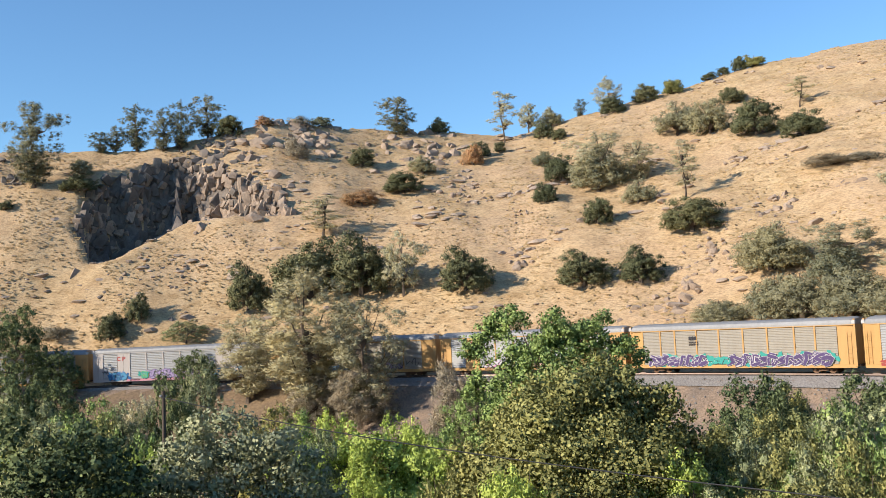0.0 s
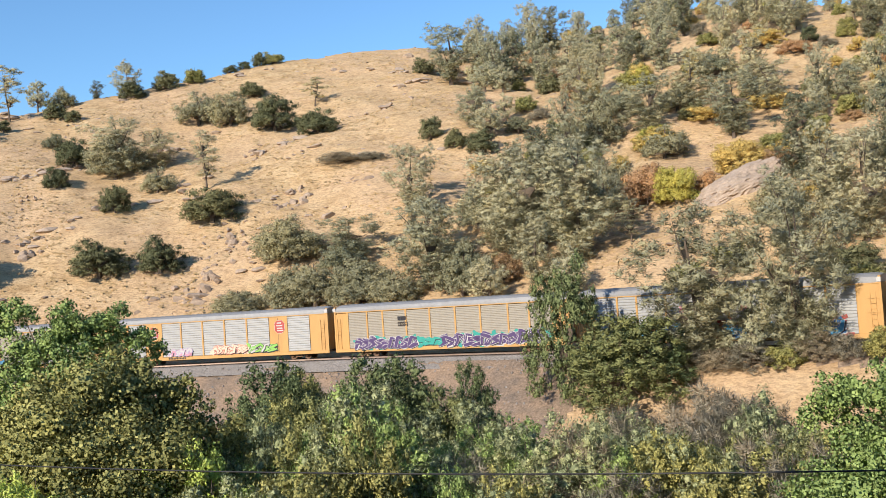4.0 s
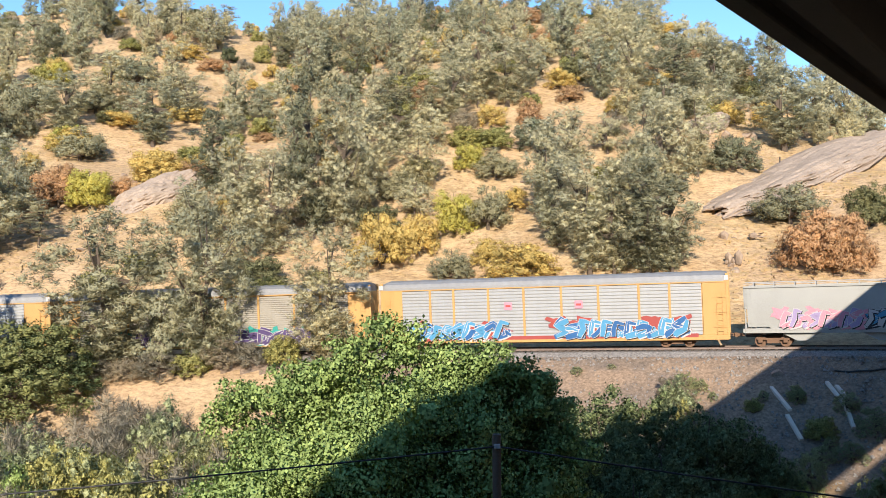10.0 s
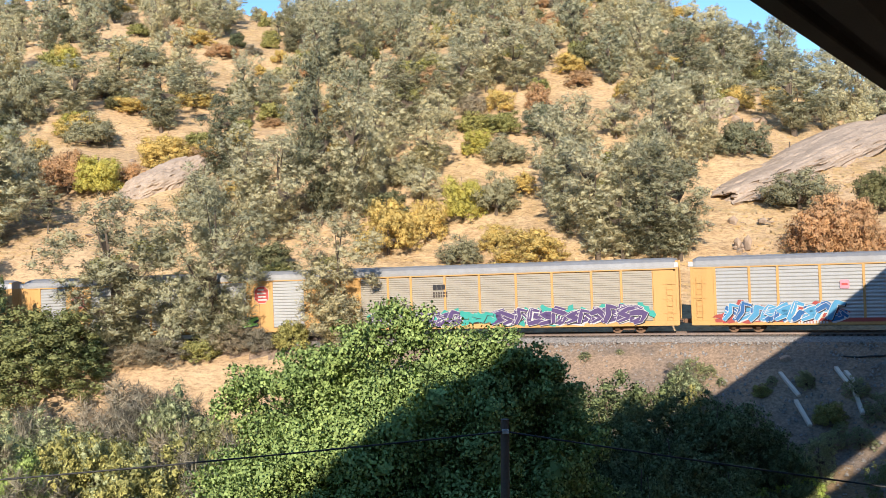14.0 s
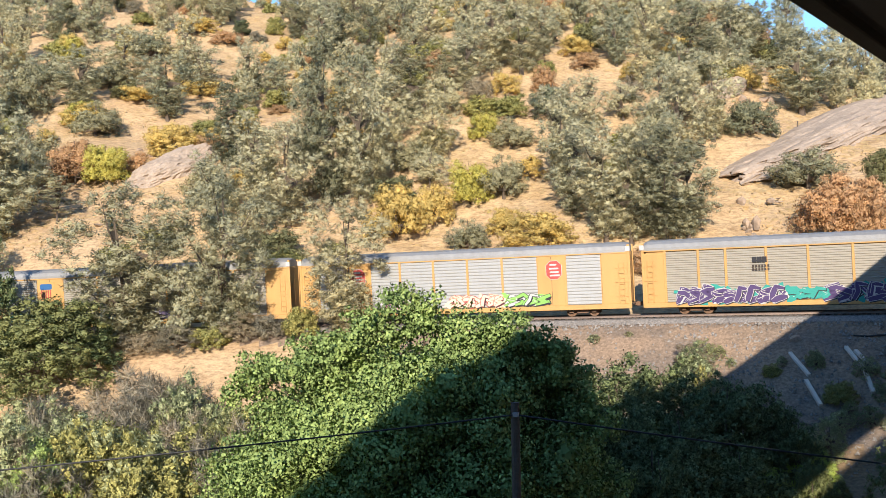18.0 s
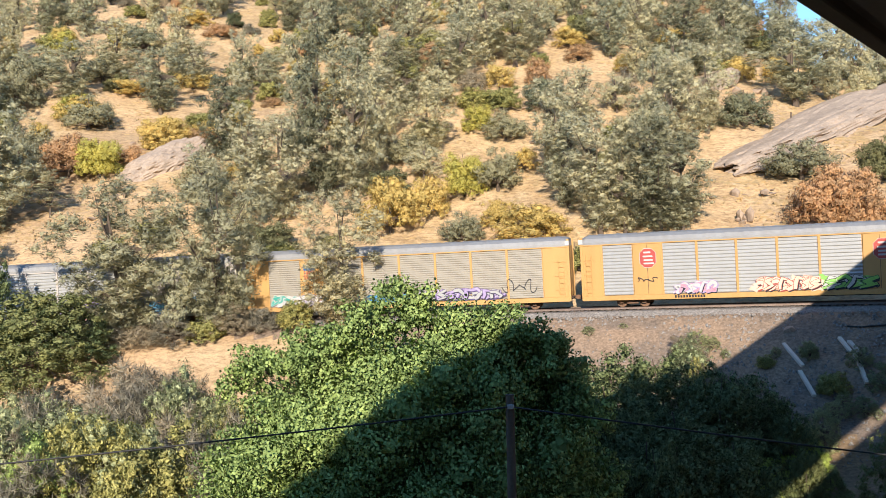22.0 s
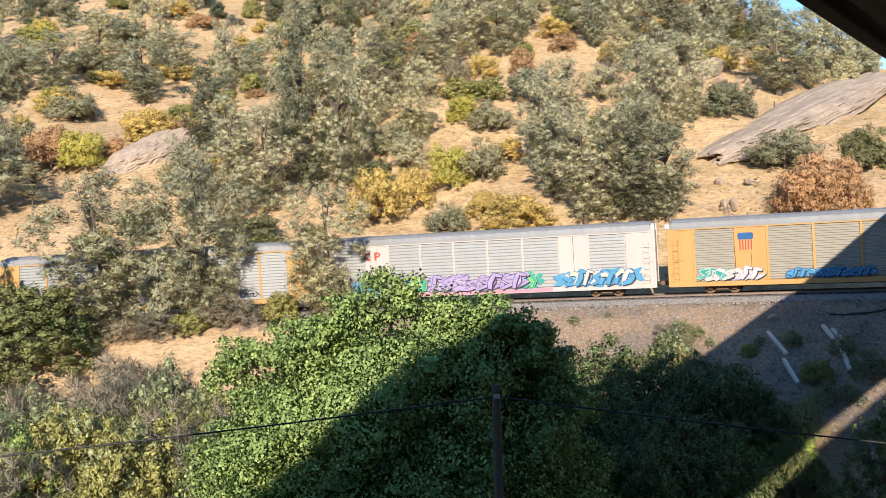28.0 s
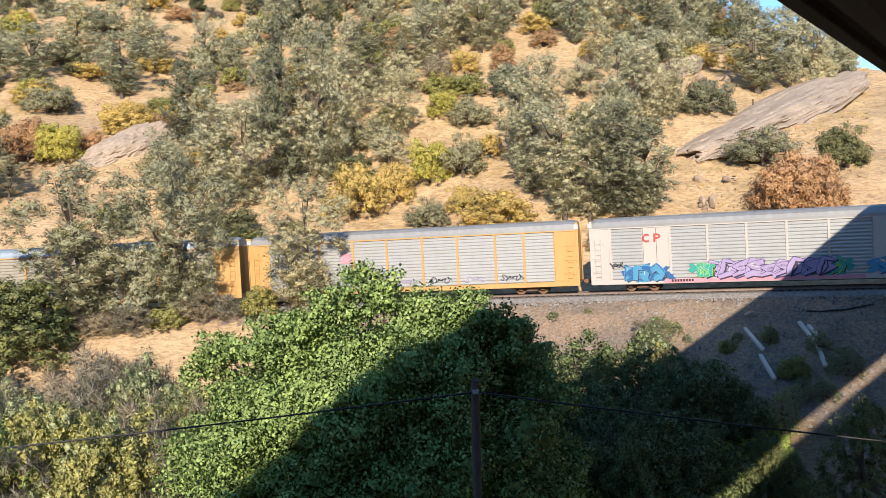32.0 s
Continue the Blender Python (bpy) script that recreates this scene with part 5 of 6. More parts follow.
KINDS = {
    # object name, shape, leaf material, tufts per square metre, tuft size, looseness, spiky, trunk radius, variants, size, label, category, group
    "pine": ("grey_pine", shape_pine, M_PINE, 85.0, 0.25, 0.6, 0.9, 0.2, 4, (12.0, 6.0), "grey-green foothill pine with an open crown on dry grass", "pine tree", "hillside pines"),
    "darkpine": ("dark_pine", shape_pine, M_DARKPINE, 85.0, 0.25, 0.6, 0.9, 0.2, 2, (12.0, 6.0), "dark green pine among paler trees on the slope", "pine tree", "hillside pines"),
    "bankpine": ("grey_pine", shape_pine, M_BANKPINE, 120.0, 0.24, 0.65, 0.9, 0.2, 3, (12.0, 6.0), "dense grey-green pine on the railway bank", "pine tree", "pines on the bank"),
    "thin": ("young_pine", shape_thin, M_PINE, 110.0, 0.25, 0.6, 0.9, 0.12, 2, (12.0, 4.0), "spindly young grey pine on the dry slope", "pine tree", "young pines"),
    "oak": ("live_oak", shape_round, M_OAK, 90.0, 0.19, 0.5, 0, 0.24, 3, (5.0, 6.2), "dark green rounded live oak on dry grass", "oak tree", "live oaks"),
    "grey": ("blue_oak", shape_open, M_GREY_OAK, 80.0, 0.19, 0.55, 0, 0.2, 4, (8.0, 7.2), "grey-green open oak on the hillside", "oak tree", "blue oaks"),
    "greyround": ("blue_oak", shape_round, M_HILL_OAK, 90.0, 0.19, 0.5, 0, 0.2, 3, (5.0, 6.2), "low dense grey-green oak on the hillside", "oak tree", "blue oaks"),
    "gold": ("golden_shrub", shape_round, M_GOLD, 100.0, 0.18, 0.5, 0, 0.12, 3, (5.0, 6.2), "golden-yellow autumn shrub on the slope", "shrub", "golden shrubs"),
    "lime": ("yellow_green_shrub", shape_round, M_LIME, 100.0, 0.18, 0.5, 0, 0.12, 2, (5.0, 6.2), "yellow-green turning shrub on the slope", "shrub", "yellow-green shrubs"),
    "rust": ("rust_shrub", shape_round, M_RUST, 100.0, 0.18, 0.5, 0, 0.12, 2, (5.0, 6.2), "rust-brown dried shrub on the slope", "shrub", "rust shrubs"),
    "twig": ("bare_shrub", shape_round, M_TWIGS, 90.0, 0.6, 0.9, 1.2, 0.06, 3, (5.0, 6.2), "grey leafless shrub of fine twigs", "shrub", "bare shrubs"),
    "khaki": ("olive_shrub", shape_round, M_OLIVE, 90.0, 0.19, 0.5, 0, 0.12, 2, (5.0, 6.2), "olive-brown shrub on the wooded slope", "shrub", "olive shrubs"),
    "bankoak": ("bank_oak", shape_tall, M_SHADE_OAK, 140.0, 0.135, 0.55, 0, 0.15, 3, (8.0, 7.0), "dark green oak by the railway bank, leaves darkened for shade", "oak tree", "bank oaks"),
    "brush": ("dry_brush", shape_tall, M_TWIGS, 190.0, 0.55, 0.9, 1.2, 0.08, 3, (8.0, 7.0), "grey half-bare brush by the creek", "shrub", "creek brush"),
    "sage": ("willow", shape_tall, M_SAGE, 160.0, 0.12, 0.6, 0.4, 0.12, 3, (8.0, 7.0), "pale green willow bush by the creek", "willow", "creek willows"),
    "fresh": ("green_bush", shape_tall, M_BRIGHT, 140.0, 0.135, 0.55, 0, 0.12, 3, (8.0, 7.0), "fresh green leafy bush by the creek", "bush", "creek bushes"),
    "limebush": ("lime_bush", shape_tall, M_LIMEBUSH, 140.0, 0.135, 0.55, 0, 0.12, 3, (8.0, 7.0), "sunlit lime-green leafy bush by the creek", "bush", "creek bushes"),
    "laurel": ("bay_laurel", shape_tall, M_LAUREL, 120.0, 0.14, 0.55, 0, 0.15, 2, (8.0, 7.0), "dense olive-green bay laurel on the railway bank", "tree", "bank laurels"),
    "olive": ("olive_bush", shape_tall, M_OLIVE, 140.0, 0.135, 0.55, 0, 0.12, 3, (8.0, 7.0), "olive-green leafy bush by the creek", "bush", "creek bushes"),
}
MODELS = {}
_tree_rng = np.random.default_rng(5)


def tree_model(kind, i):
    """Crown and wood of one of a kind's forms."""
    if (kind, i) in MODELS:
        return MODELS[kind, i]
    name, shape, mat, per, size, loose, spiky, r0, nv, dims, label, cat, group = KINDS[kind]
    rng = np.random.default_rng(sum(map(ord, kind)) * 17 + i)
    blobs, h = shape(rng)
    wood = mesh_of(name + "_trunk", *limbs(rng, h, blobs, r0, rng.uniform(-0.04, 0.04), 0.1 if dims[0] == 5.0 else 0.3), M_BARK)
    blobs = sprigs(rng, blobs, 6, 0.5)
    q, soft = leaves(rng, blobs, per, size, (0.045 if mat is M_TWIGS else 0.28 if spiky > 0.8 else 0.4) if spiky else 0.6, loose, spiky)
    tri = np.stack([q[:, 0], q[:, 2], q[:, 3] + (q[:, 3] - q[:, 1]) * 0.35], 1)
    if mat is not M_TWIGS:
        t, n = inner_leaves(rng, blobs, 0.42, 1)
        tri, soft = np.concatenate([tri, t]), np.concatenate([soft, n])
    crown = soft_normals(mesh_tris(name + "_crown", tri, mat), soft, 3)
    MODELS[kind, i] = (crown, wood)
    return MODELS[kind, i]


def tree(kind, x, y, h, w, z=None):
    """Stand a plant h metres high and w wide at x, y."""
    name, shape, mat, per, size, loose, spiky, r0, nv, dims, label, cat, group = KINDS[kind]
    crown, wood = tree_model(kind, int(_tree_rng.integers(nv)))
    g = float(ground(x, y)) if z is None else z
    m = Matrix.Translation((x, y, g - 0.15)) @ Matrix.Rotation(_tree_rng.uniform(0, 6.28), 4, "Z") @ Matrix.Diagonal((w / dims[1], w / dims[1], h / dims[0], 1))
    ob = thing(name, label, cat, group, m=m)
    child("trunk", wood, ob)
    child("crown", crown, ob)
    return ob


def large_tree(name, x, y, top, w, mat, tuft, per, label, category, seed, n=60, lopsided=0.0, boxy=0.5, peaks=()):
    """A big creek-side tree close to the road: leafy masses over a dome that comes down to the ground, and limbs inside."""
    rng = np.random.default_rng(seed)
    g = float(ground(x, y))
    h = top - g
    ob = thing(name, label, category, "large creek trees", m=Matrix.Translation((x, y, g)))
    blobs = []
    r = w * 0.5
    for i in range(n):
        u = (i + 0.5) / n
        a = i * 2.39996
        el = math.asin(u) if u < 1 else 1.5
        k = rng.uniform(0.72, 0.9) * (1 + 0.12 * math.sin(2 * a + seed) + 0.10 * math.sin(3 * a + 2 * seed + 3 * el))
        bulge = math.cos(el) ** boxy * (0.86 + 0.14 * math.sin(3 * el))
        s = r * rng.uniform(0.16, 0.29)
        blobs.append((r * k * bulge * math.cos(a) + lopsided * r * math.sin(el), r * k * bulge * math.sin(a), 0.06 * h + (h * 0.94 - s * 0.9) * math.sin(el) ** 0.9 * rng.uniform(0.88, 1.0), s, s, s * 0.9))
    # boughs that stand out of the dome: offset across and away, height of the tip, radius
    for ox, oy, tip, pr in peaks:
        for _ in range(9):
            v = rng.normal(size=3)
            v *= pr * rng.uniform(0.3, 0.7) / np.linalg.norm(v)
            s = pr * rng.uniform(0.36, 0.5)
            blobs.append((ox + v[0], oy + v[1], tip - g - pr + v[2], s, s, s * 0.9))
    boughs = blobs
    blobs = sprigs(rng, blobs, 5, 0.58)
    q, soft = leaves(rng, blobs, per, tuft, 0.85, 0.5)
    tri, n = inner_leaves(rng, blobs, 0.32, 1)
    q = np.concatenate([q, np.concatenate([tri, tri[:, 2:] * 0.5 + tri[:, :1] * 0.5], 1)])
    child("crown", soft_normals(mesh_quads(name + "_crown", q, mat), np.concatenate([soft, n]), 4), ob)
    child("trunk", mesh_of(name + "_trunk", *limbs(rng, h * 0.85, boughs, 0.022 * h, 0.02, 0.15), M_BARK), ob)
    return ob
# ---- hillside, as it grows: kind, place, height, width ----
tree("darkpine", -211.5, 26.4, 17.0, 12.9)
tree("darkpine", -222.4, 41.6, 4.8, 5.7)
tree("darkpine", -221.9, 44.5, 5.7, 5.7)
tree("darkpine", -219.9, 48.6, 10.7, 7.5)
tree("darkpine", -216.8, 53.5, 9.1, 6.8)
tree("darkpine", -215.6, 57.2, 10.8, 7.1)
tree("darkpine", -215.9, 63.4, 9.8, 7.9)
tree("oak", -213.3, 67.4, 5.5, 7.4)
tree("rust", -211.7, 75.2, 2.8, 5.1)
tree("twig", -211.4, 83.6, 2.7, 6.5)
tree("greyround", -211.3, 89.1, 3.2, 5.9)
tree("darkpine", -206.1, 106.6, 9.4, 10.4)
tree("oak", -205.9, 117.4, 4.2, 5.7)
tree("thin", -193.1, 127.8, 12.8, 7.3)
tree("grey", -197.3, 137.8, 7.5, 6.2)
tree("greyround", -192.7, 141.2, 5.4, 6.2)
tree("oak", -185.9, 134.1, 4.9, 5.9)
tree("oak", -179.9, 134.0, 3.1, 4.1)
tree("darkpine", -191.7, 149.5, 4.5, 3.6)
tree("pine", -184.0, 152.1, 8.6, 7.2)
tree("oak", -182.5, 152.2, 4.8, 7.1)
tree("oak", -179.7, 160.2, 5.2, 7.2)
tree("khaki", -177.1, 166.8, 5.0, 5.8)
tree("oak", -174.9, 176.7, 2.4, 4.3)
tree("oak", -172.9, 179.5, 2.7, 3.7)
tree("oak", -170.5, 182.4, 4.3, 4.0)
tree("khaki", -168.5, 185.6, 3.7, 6.3)
tree("twig", -198.3, 77.5, 6.3, 5.8)
tree("oak", -194.0, 90.8, 5.0, 6.6)
tree("oak", -178.4, 92.8, 5.0, 9.4)
tree("greyround", -183.7, 100.3, 4.7, 7.2)
tree("rust", -183.2, 112.8, 5.6, 5.5)
tree("oak", -186.8, 116.9, 4.0, 5.3)
tree("oak", -186.8, 122.2, 2.8, 3.1)
tree("rust", -178.3, 83.2, 3.8, 8.8)
tree("thin", -167.1, 70.0, 8.2, 9.9)
tree("pine", -145.6, 117.0, 10.8, 12.0)
tree("pine", -140.7, 122.9, 7.2, 8.1)
tree("oak", -159.6, 118.7, 5.9, 7.7)
tree("greyround", -170.8, 122.7, 3.5, 4.8)
tree("oak", -148.5, 106.7, 4.4, 5.2)
tree("oak", -132.6, 106.2, 5.3, 6.0)
tree("greyround", -132.8, 115.4, 5.3, 6.8)
tree("thin", -122.5, 116.9, 10.5, 6.3)
tree("oak", -114.9, 110.5, 6.2, 10.4)
tree("greyround", -155.1, 146.7, 7.9, 11.0)
tree("greyround", -145.0, 146.0, 8.5, 10.0)
tree("oak", -132.5, 145.3, 8.0, 10.7)
tree("oak", -119.7, 143.1, 5.5, 9.4)
tree("oak", -154.6, 162.5, 4.2, 6.7)
tree("thin", -133.8, 159.5, 6.2, 5.4)
tree("twig", -103.8, 130.5, 2.2, 10.5)
tree("twig", -100.0, 132.0, 1.8, 5.7)
tree("oak", -208.0, 34.4, 3.9, 8.9)
tree("oak", -207.7, 20.8, 2.3, 3.3)
tree("greyround", -214.4, 36.1, 4.4, 5.5)
tree("oak", -161.3, 53.6, 9.4, 8.2)
tree("oak", -156.6, 63.0, 10.8, 14.5)
tree("oak", -150.2, 69.5, 11.3, 12.8)
tree("grey", -143.7, 74.1, 11.5, 8.8)
tree("oak", -135.1, 80.8, 8.0, 9.9)
tree("oak", -120.4, 93.1, 6.1, 9.9)
tree("oak", -113.2, 98.1, 6.0, 7.7)
tree("greyround", -94.4, 104.7, 7.4, 10.9)
tree("pine", -85.0, 107.1, 6.3, 9.6)
tree("greyround", -83.5, 97.5, 6.6, 9.5)
tree("greyround", -76.4, 97.7, 5.8, 8.5)
tree("greyround", -93.8, 94.1, 4.0, 7.2)
tree("oak", -168.5, 37.0, 5.5, 4.7)
tree("oak", -169.3, 32.6, 5.3, 5.7)
tree("twig", -176.0, 25.2, 3.1, 6.5)
tree("sage", -162.0, 43.2, 3.9, 8.1)
tree("pine", -81.3, 117.6, 10.9, 7.8)
tree("grey", -71.7, 107.1, 9.7, 8.1)
tree("greyround", -63.1, 102.6, 7.0, 6.9)
tree("greyround", -86.8, 96.6, 6.7, 8.2)
tree("pine", -58.1, 107.3, 15.4, 11.7)
tree("pine", -50.1, 106.3, 15.4, 11.3)
tree("rust", -46.8, 124.0, 5.6, 7.2)
tree("lime", -43.3, 121.7, 5.3, 5.9)
tree("gold", -38.0, 132.4, 5.0, 7.9)
tree("pine", -113.2, 180.9, 13.1, 11.6)
tree("pine", -110.8, 190.3, 7.8, 8.4)
tree("oak", -121.9, 183.6, 4.2, 5.8)
tree("pine", -113.3, 211.7, 7.0, 6.0)
tree("darkpine", -104.8, 214.5, 10.4, 9.2)
tree("thin", -79.0, 181.0, 8.8, 6.8)
tree("pine", -86.3, 144.7, 7.1, 6.5)
tree("grey", -83.9, 151.6, 5.4, 4.5)
tree("oak", -92.7, 140.7, 4.6, 4.8)
tree("oak", -86.0, 137.7, 3.8, 4.3)
tree("oak", -81.0, 137.6, 4.4, 5.7)
tree("greyround", -78.6, 146.1, 3.4, 5.7)
tree("gold", -65.7, 170.1, 5.7, 5.7)
tree("khaki", -56.4, 173.4, 4.3, 5.2)
tree("lime", -53.3, 141.8, 4.3, 6.9)
tree("oak", -80.5, 201.6, 3.2, 5.0)
tree("twig", -98.5, 131.9, 1.8, 5.7)
tree("twig", -102.9, 130.6, 2.2, 4.8)
tree("pine", -82.4, 223.0, 9.1, 8.3)
tree("pine", -67.9, 222.5, 8.2, 7.5)
tree("oak", -59.5, 242.2, 3.9, 7.4)
tree("thin", -51.0, 239.7, 6.0, 5.6)
tree("oak", -79.7, 200.3, 4.1, 4.9)
tree("lime", -65.5, 169.1, 5.3, 6.2)
tree("gold", -55.6, 172.5, 4.8, 5.2)
tree("oak", -39.6, 186.6, 3.4, 3.8)
tree("gold", -6.6, 103.4, 7.0, 7.7)
tree("gold", -2.5, 105.4, 5.3, 5.1)
tree("lime", 1.4, 107.9, 5.6, 5.7)
tree("gold", 7.8, 97.3, 4.4, 8.4)
tree("greyround", 1.1, 99.6, 3.7, 5.1)
tree("pine", 14.3, 96.0, 11.9, 8.3)
tree("darkpine", 19.6, 94.1, 11.1, 9.2)
tree("pine", 16.6, 95.3, 8.3, 6.8)
tree("rust", 34.0, 90.6, 6.8, 7.2)
tree("rust", 36.5, 89.2, 6.2, 6.1)
tree("rust", -47.4, 122.3, 6.2, 7.9)
tree("lime", -43.1, 121.0, 5.5, 6.8)
tree("gold", -36.7, 129.3, 5.1, 8.5)
tree("gold", -52.5, 141.1, 4.5, 8.2)
tree("khaki", -66.8, 169.4, 4.7, 7.5)
tree("khaki", -56.4, 174.2, 3.5, 6.7)
tree("gold", -47.4, 151.2, 3.2, 7.6)
tree("darkpine", -14.4, 110.2, 20.0, 8.9)
tree("pine", -10.9, 110.5, 14.0, 7.8)
tree("pine", -18.7, 107.8, 11.8, 9.1)
tree("pine", -22.4, 110.7, 12.2, 8.0)
tree("lime", 3.8, 122.4, 4.1, 4.9)
tree("greyround", 6.8, 120.1, 4.2, 6.2)
tree("rust", 12.3, 133.6, 4.5, 4.2)
tree("gold", -1.2, 181.0, 3.6, 6.2)
tree("gold", 3.7, 187.2, 5.9, 7.5)
tree("rust", 18.6, 139.5, 3.0, 4.8)
tree("darkpine", 45.3, 154.4, 9.0, 11.3)
tree("pine", 45.6, 130.3, 11.3, 11.5)
tree("greyround", 34.7, 116.6, 5.4, 7.7)
tree("greyround", 36.2, 102.4, 4.8, 8.1)
tree("oak", 41.7, 95.7, 5.0, 5.4)
tree("oak", 20.8, 149.0, 4.9, 6.0)
tree("grey", 28.7, 124.9, 8.7, 7.3)
tree("oak", 12.5, 112.7, 3.6, 3.9)
tree("thin", -44.9, 109.9, 5.8, 4.8)
tree("darkpine", -6.0, 130.8, 9.9, 8.4)
tree("pine", 1.7, 135.9, 8.7, 8.7)
tree("pine", 9.8, 140.4, 9.8, 9.9)
tree("pine", 27.9, 160.3, 8.4, 9.3)
tree("oak", -50.2, 151.5, 3.1, 5.5)
tree("bankpine", -127.0, 50.2, 20.4, 17.6)
tree("bankpine", -118.8, 55.2, 16.0, 10.9)
tree("bankpine", -138.5, 45.7, 12.3, 11.3)
tree("bankoak", -146.1, 40.1, 7.2, 7.8)
tree("bankoak", -163.2, 17.7, 15.1, 11.3)
tree("bankoak", -159.7, 22.8, 8.6, 8.8)
tree("bankoak", -38.9, 79.0, 14.2, 8.3)
tree("laurel", -33.4, 78.1, 9.1, 12.4)
tree("bankoak", -32.5, 80.3, 7.2, 9.9)
tree("bankpine", -28.0, 82.6, 13.8, 11.2)
tree("bankpine", -19.9, 82.3, 13.5, 8.9)
tree("bankpine", -9.5, 80.4, 11.3, 7.8)
tree("grey", -23.4, 82.3, 7.6, 5.9)
tree("brush", -29.3, 82.2, 2.7, 4.5)
tree("twig", -26.3, 81.8, 2.7, 4.9)
tree("brush", -23.5, 81.5, 2.9, 4.9)
tree("khaki", -20.9, 81.5, 2.7, 3.9)
tree("brush", -18.4, 81.7, 2.9, 4.3)
tree("twig", -15.8, 81.6, 2.8, 3.8)
tree("khaki", -13.3, 81.2, 3.2, 3.3)
tree("brush", 15.8, 68.5, 2.0, 3.0)
tree("pine", 12.0, 101.3, 10.0, 7.0)
tree("pine", 21.8, 93.9, 9.3, 7.2)
tree("pine", 29.8, 114.6, 10.6, 7.4)
tree("greyround", 21.4, 110.5, 7.4, 7.7)
tree("pine", 15.0, 117.1, 8.5, 6.8)
tree("greyround", 12.5, 124.6, 5.2, 6.5)
tree("darkpine", 32.5, 132.8, 11.2, 9.4)
tree("greyround", 45.5, 162.5, 7.6, 9.7)
tree("greyround", 5.1, 108.3, 5.4, 6.2)
tree("pine", -8.7, 125.2, 9.5, 7.9)
tree("pine", -2.5, 118.1, 8.9, 6.8)
tree("greyround", -4.8, 117.0, 4.8, 6.0)
tree("greyround", -28.4, 113.3, 6.6, 7.4)
tree("darkpine", -28.1, 123.6, 10.8, 7.3)
tree("greyround", -53.8, 124.9, 6.6, 8.6)
tree("greyround", -63.9, 155.2, 6.4, 8.6)
tree("greyround", -51.7, 171.2, 6.0, 9.2)
tree("pine", -40.8, 158.6, 8.3, 8.4)
tree("greyround", -54.3, 155.8, 5.5, 7.6)
tree("brush", -118.8, 54.3, 8.5, 9.0)
tree("brush", -125.3, 50.7, 7.6, 8.5)
tree("greyround", -93.8, 104.9, 7.0, 10.1)
tree("greyround", -84.5, 104.7, 6.2, 8.5)
tree("greyround", -78.0, 99.9, 5.9, 9.4)
tree("greyround", -86.8, 98.9, 4.2, 9.0)
tree("greyround", -71.7, 98.4, 5.3, 8.4)
tree("pine", -67.8, 101.5, 11.3, 11.2)
tree("greyround", -63.1, 101.0, 7.5, 8.2)
tree("greyround", -94.0, 94.3, 3.8, 8.4)
tree("pine", -61.5, 109.1, 12.8, 12.2)
tree("darkpine", -57.7, 112.5, 14.4, 10.9)
tree("pine", -50.7, 107.0, 12.0, 10.2)
tree("grey", -52.2, 119.3, 8.1, 6.0)
tree("greyround", -69.2, 115.5, 7.0, 6.9)
tree("greyround", -146.1, 117.5, 9.1, 12.9)
tree("pine", -56.1, 147.1, 9.6, 9.9)
tree("greyround", -63.6, 145.2, 8.9, 10.0)
tree("pine", -52.2, 156.9, 10.0, 10.4)
tree("pine", -42.5, 146.1, 9.8, 9.6)
tree("greyround", -50.7, 138.8, 5.8, 8.5)
tree("gold", -47.9, 186.9, 3.9, 9.9)
tree("gold", -54.4, 124.9, 3.0, 6.2)
tree("rust", -41.3, 181.4, 3.3, 7.5)
tree("gold", -40.8, 158.6, 3.2, 7.5)
tree("rust", -25.9, 146.2, 2.1, 4.2)
tree("khaki", 23.5, 62.3, 1.9, 2.3)
tree("khaki", 20.4, 66.1, 1.2, 1.4)
tree("sage", 23.3, 65.7, 1.4, 1.4)
tree("sage", 26.4, 61.2, 2.2, 2.5)
tree("sage", 22.7, 60.1, 1.5, 1.8)
tree("sage", 24.3, 59.7, 1.6, 2.2)
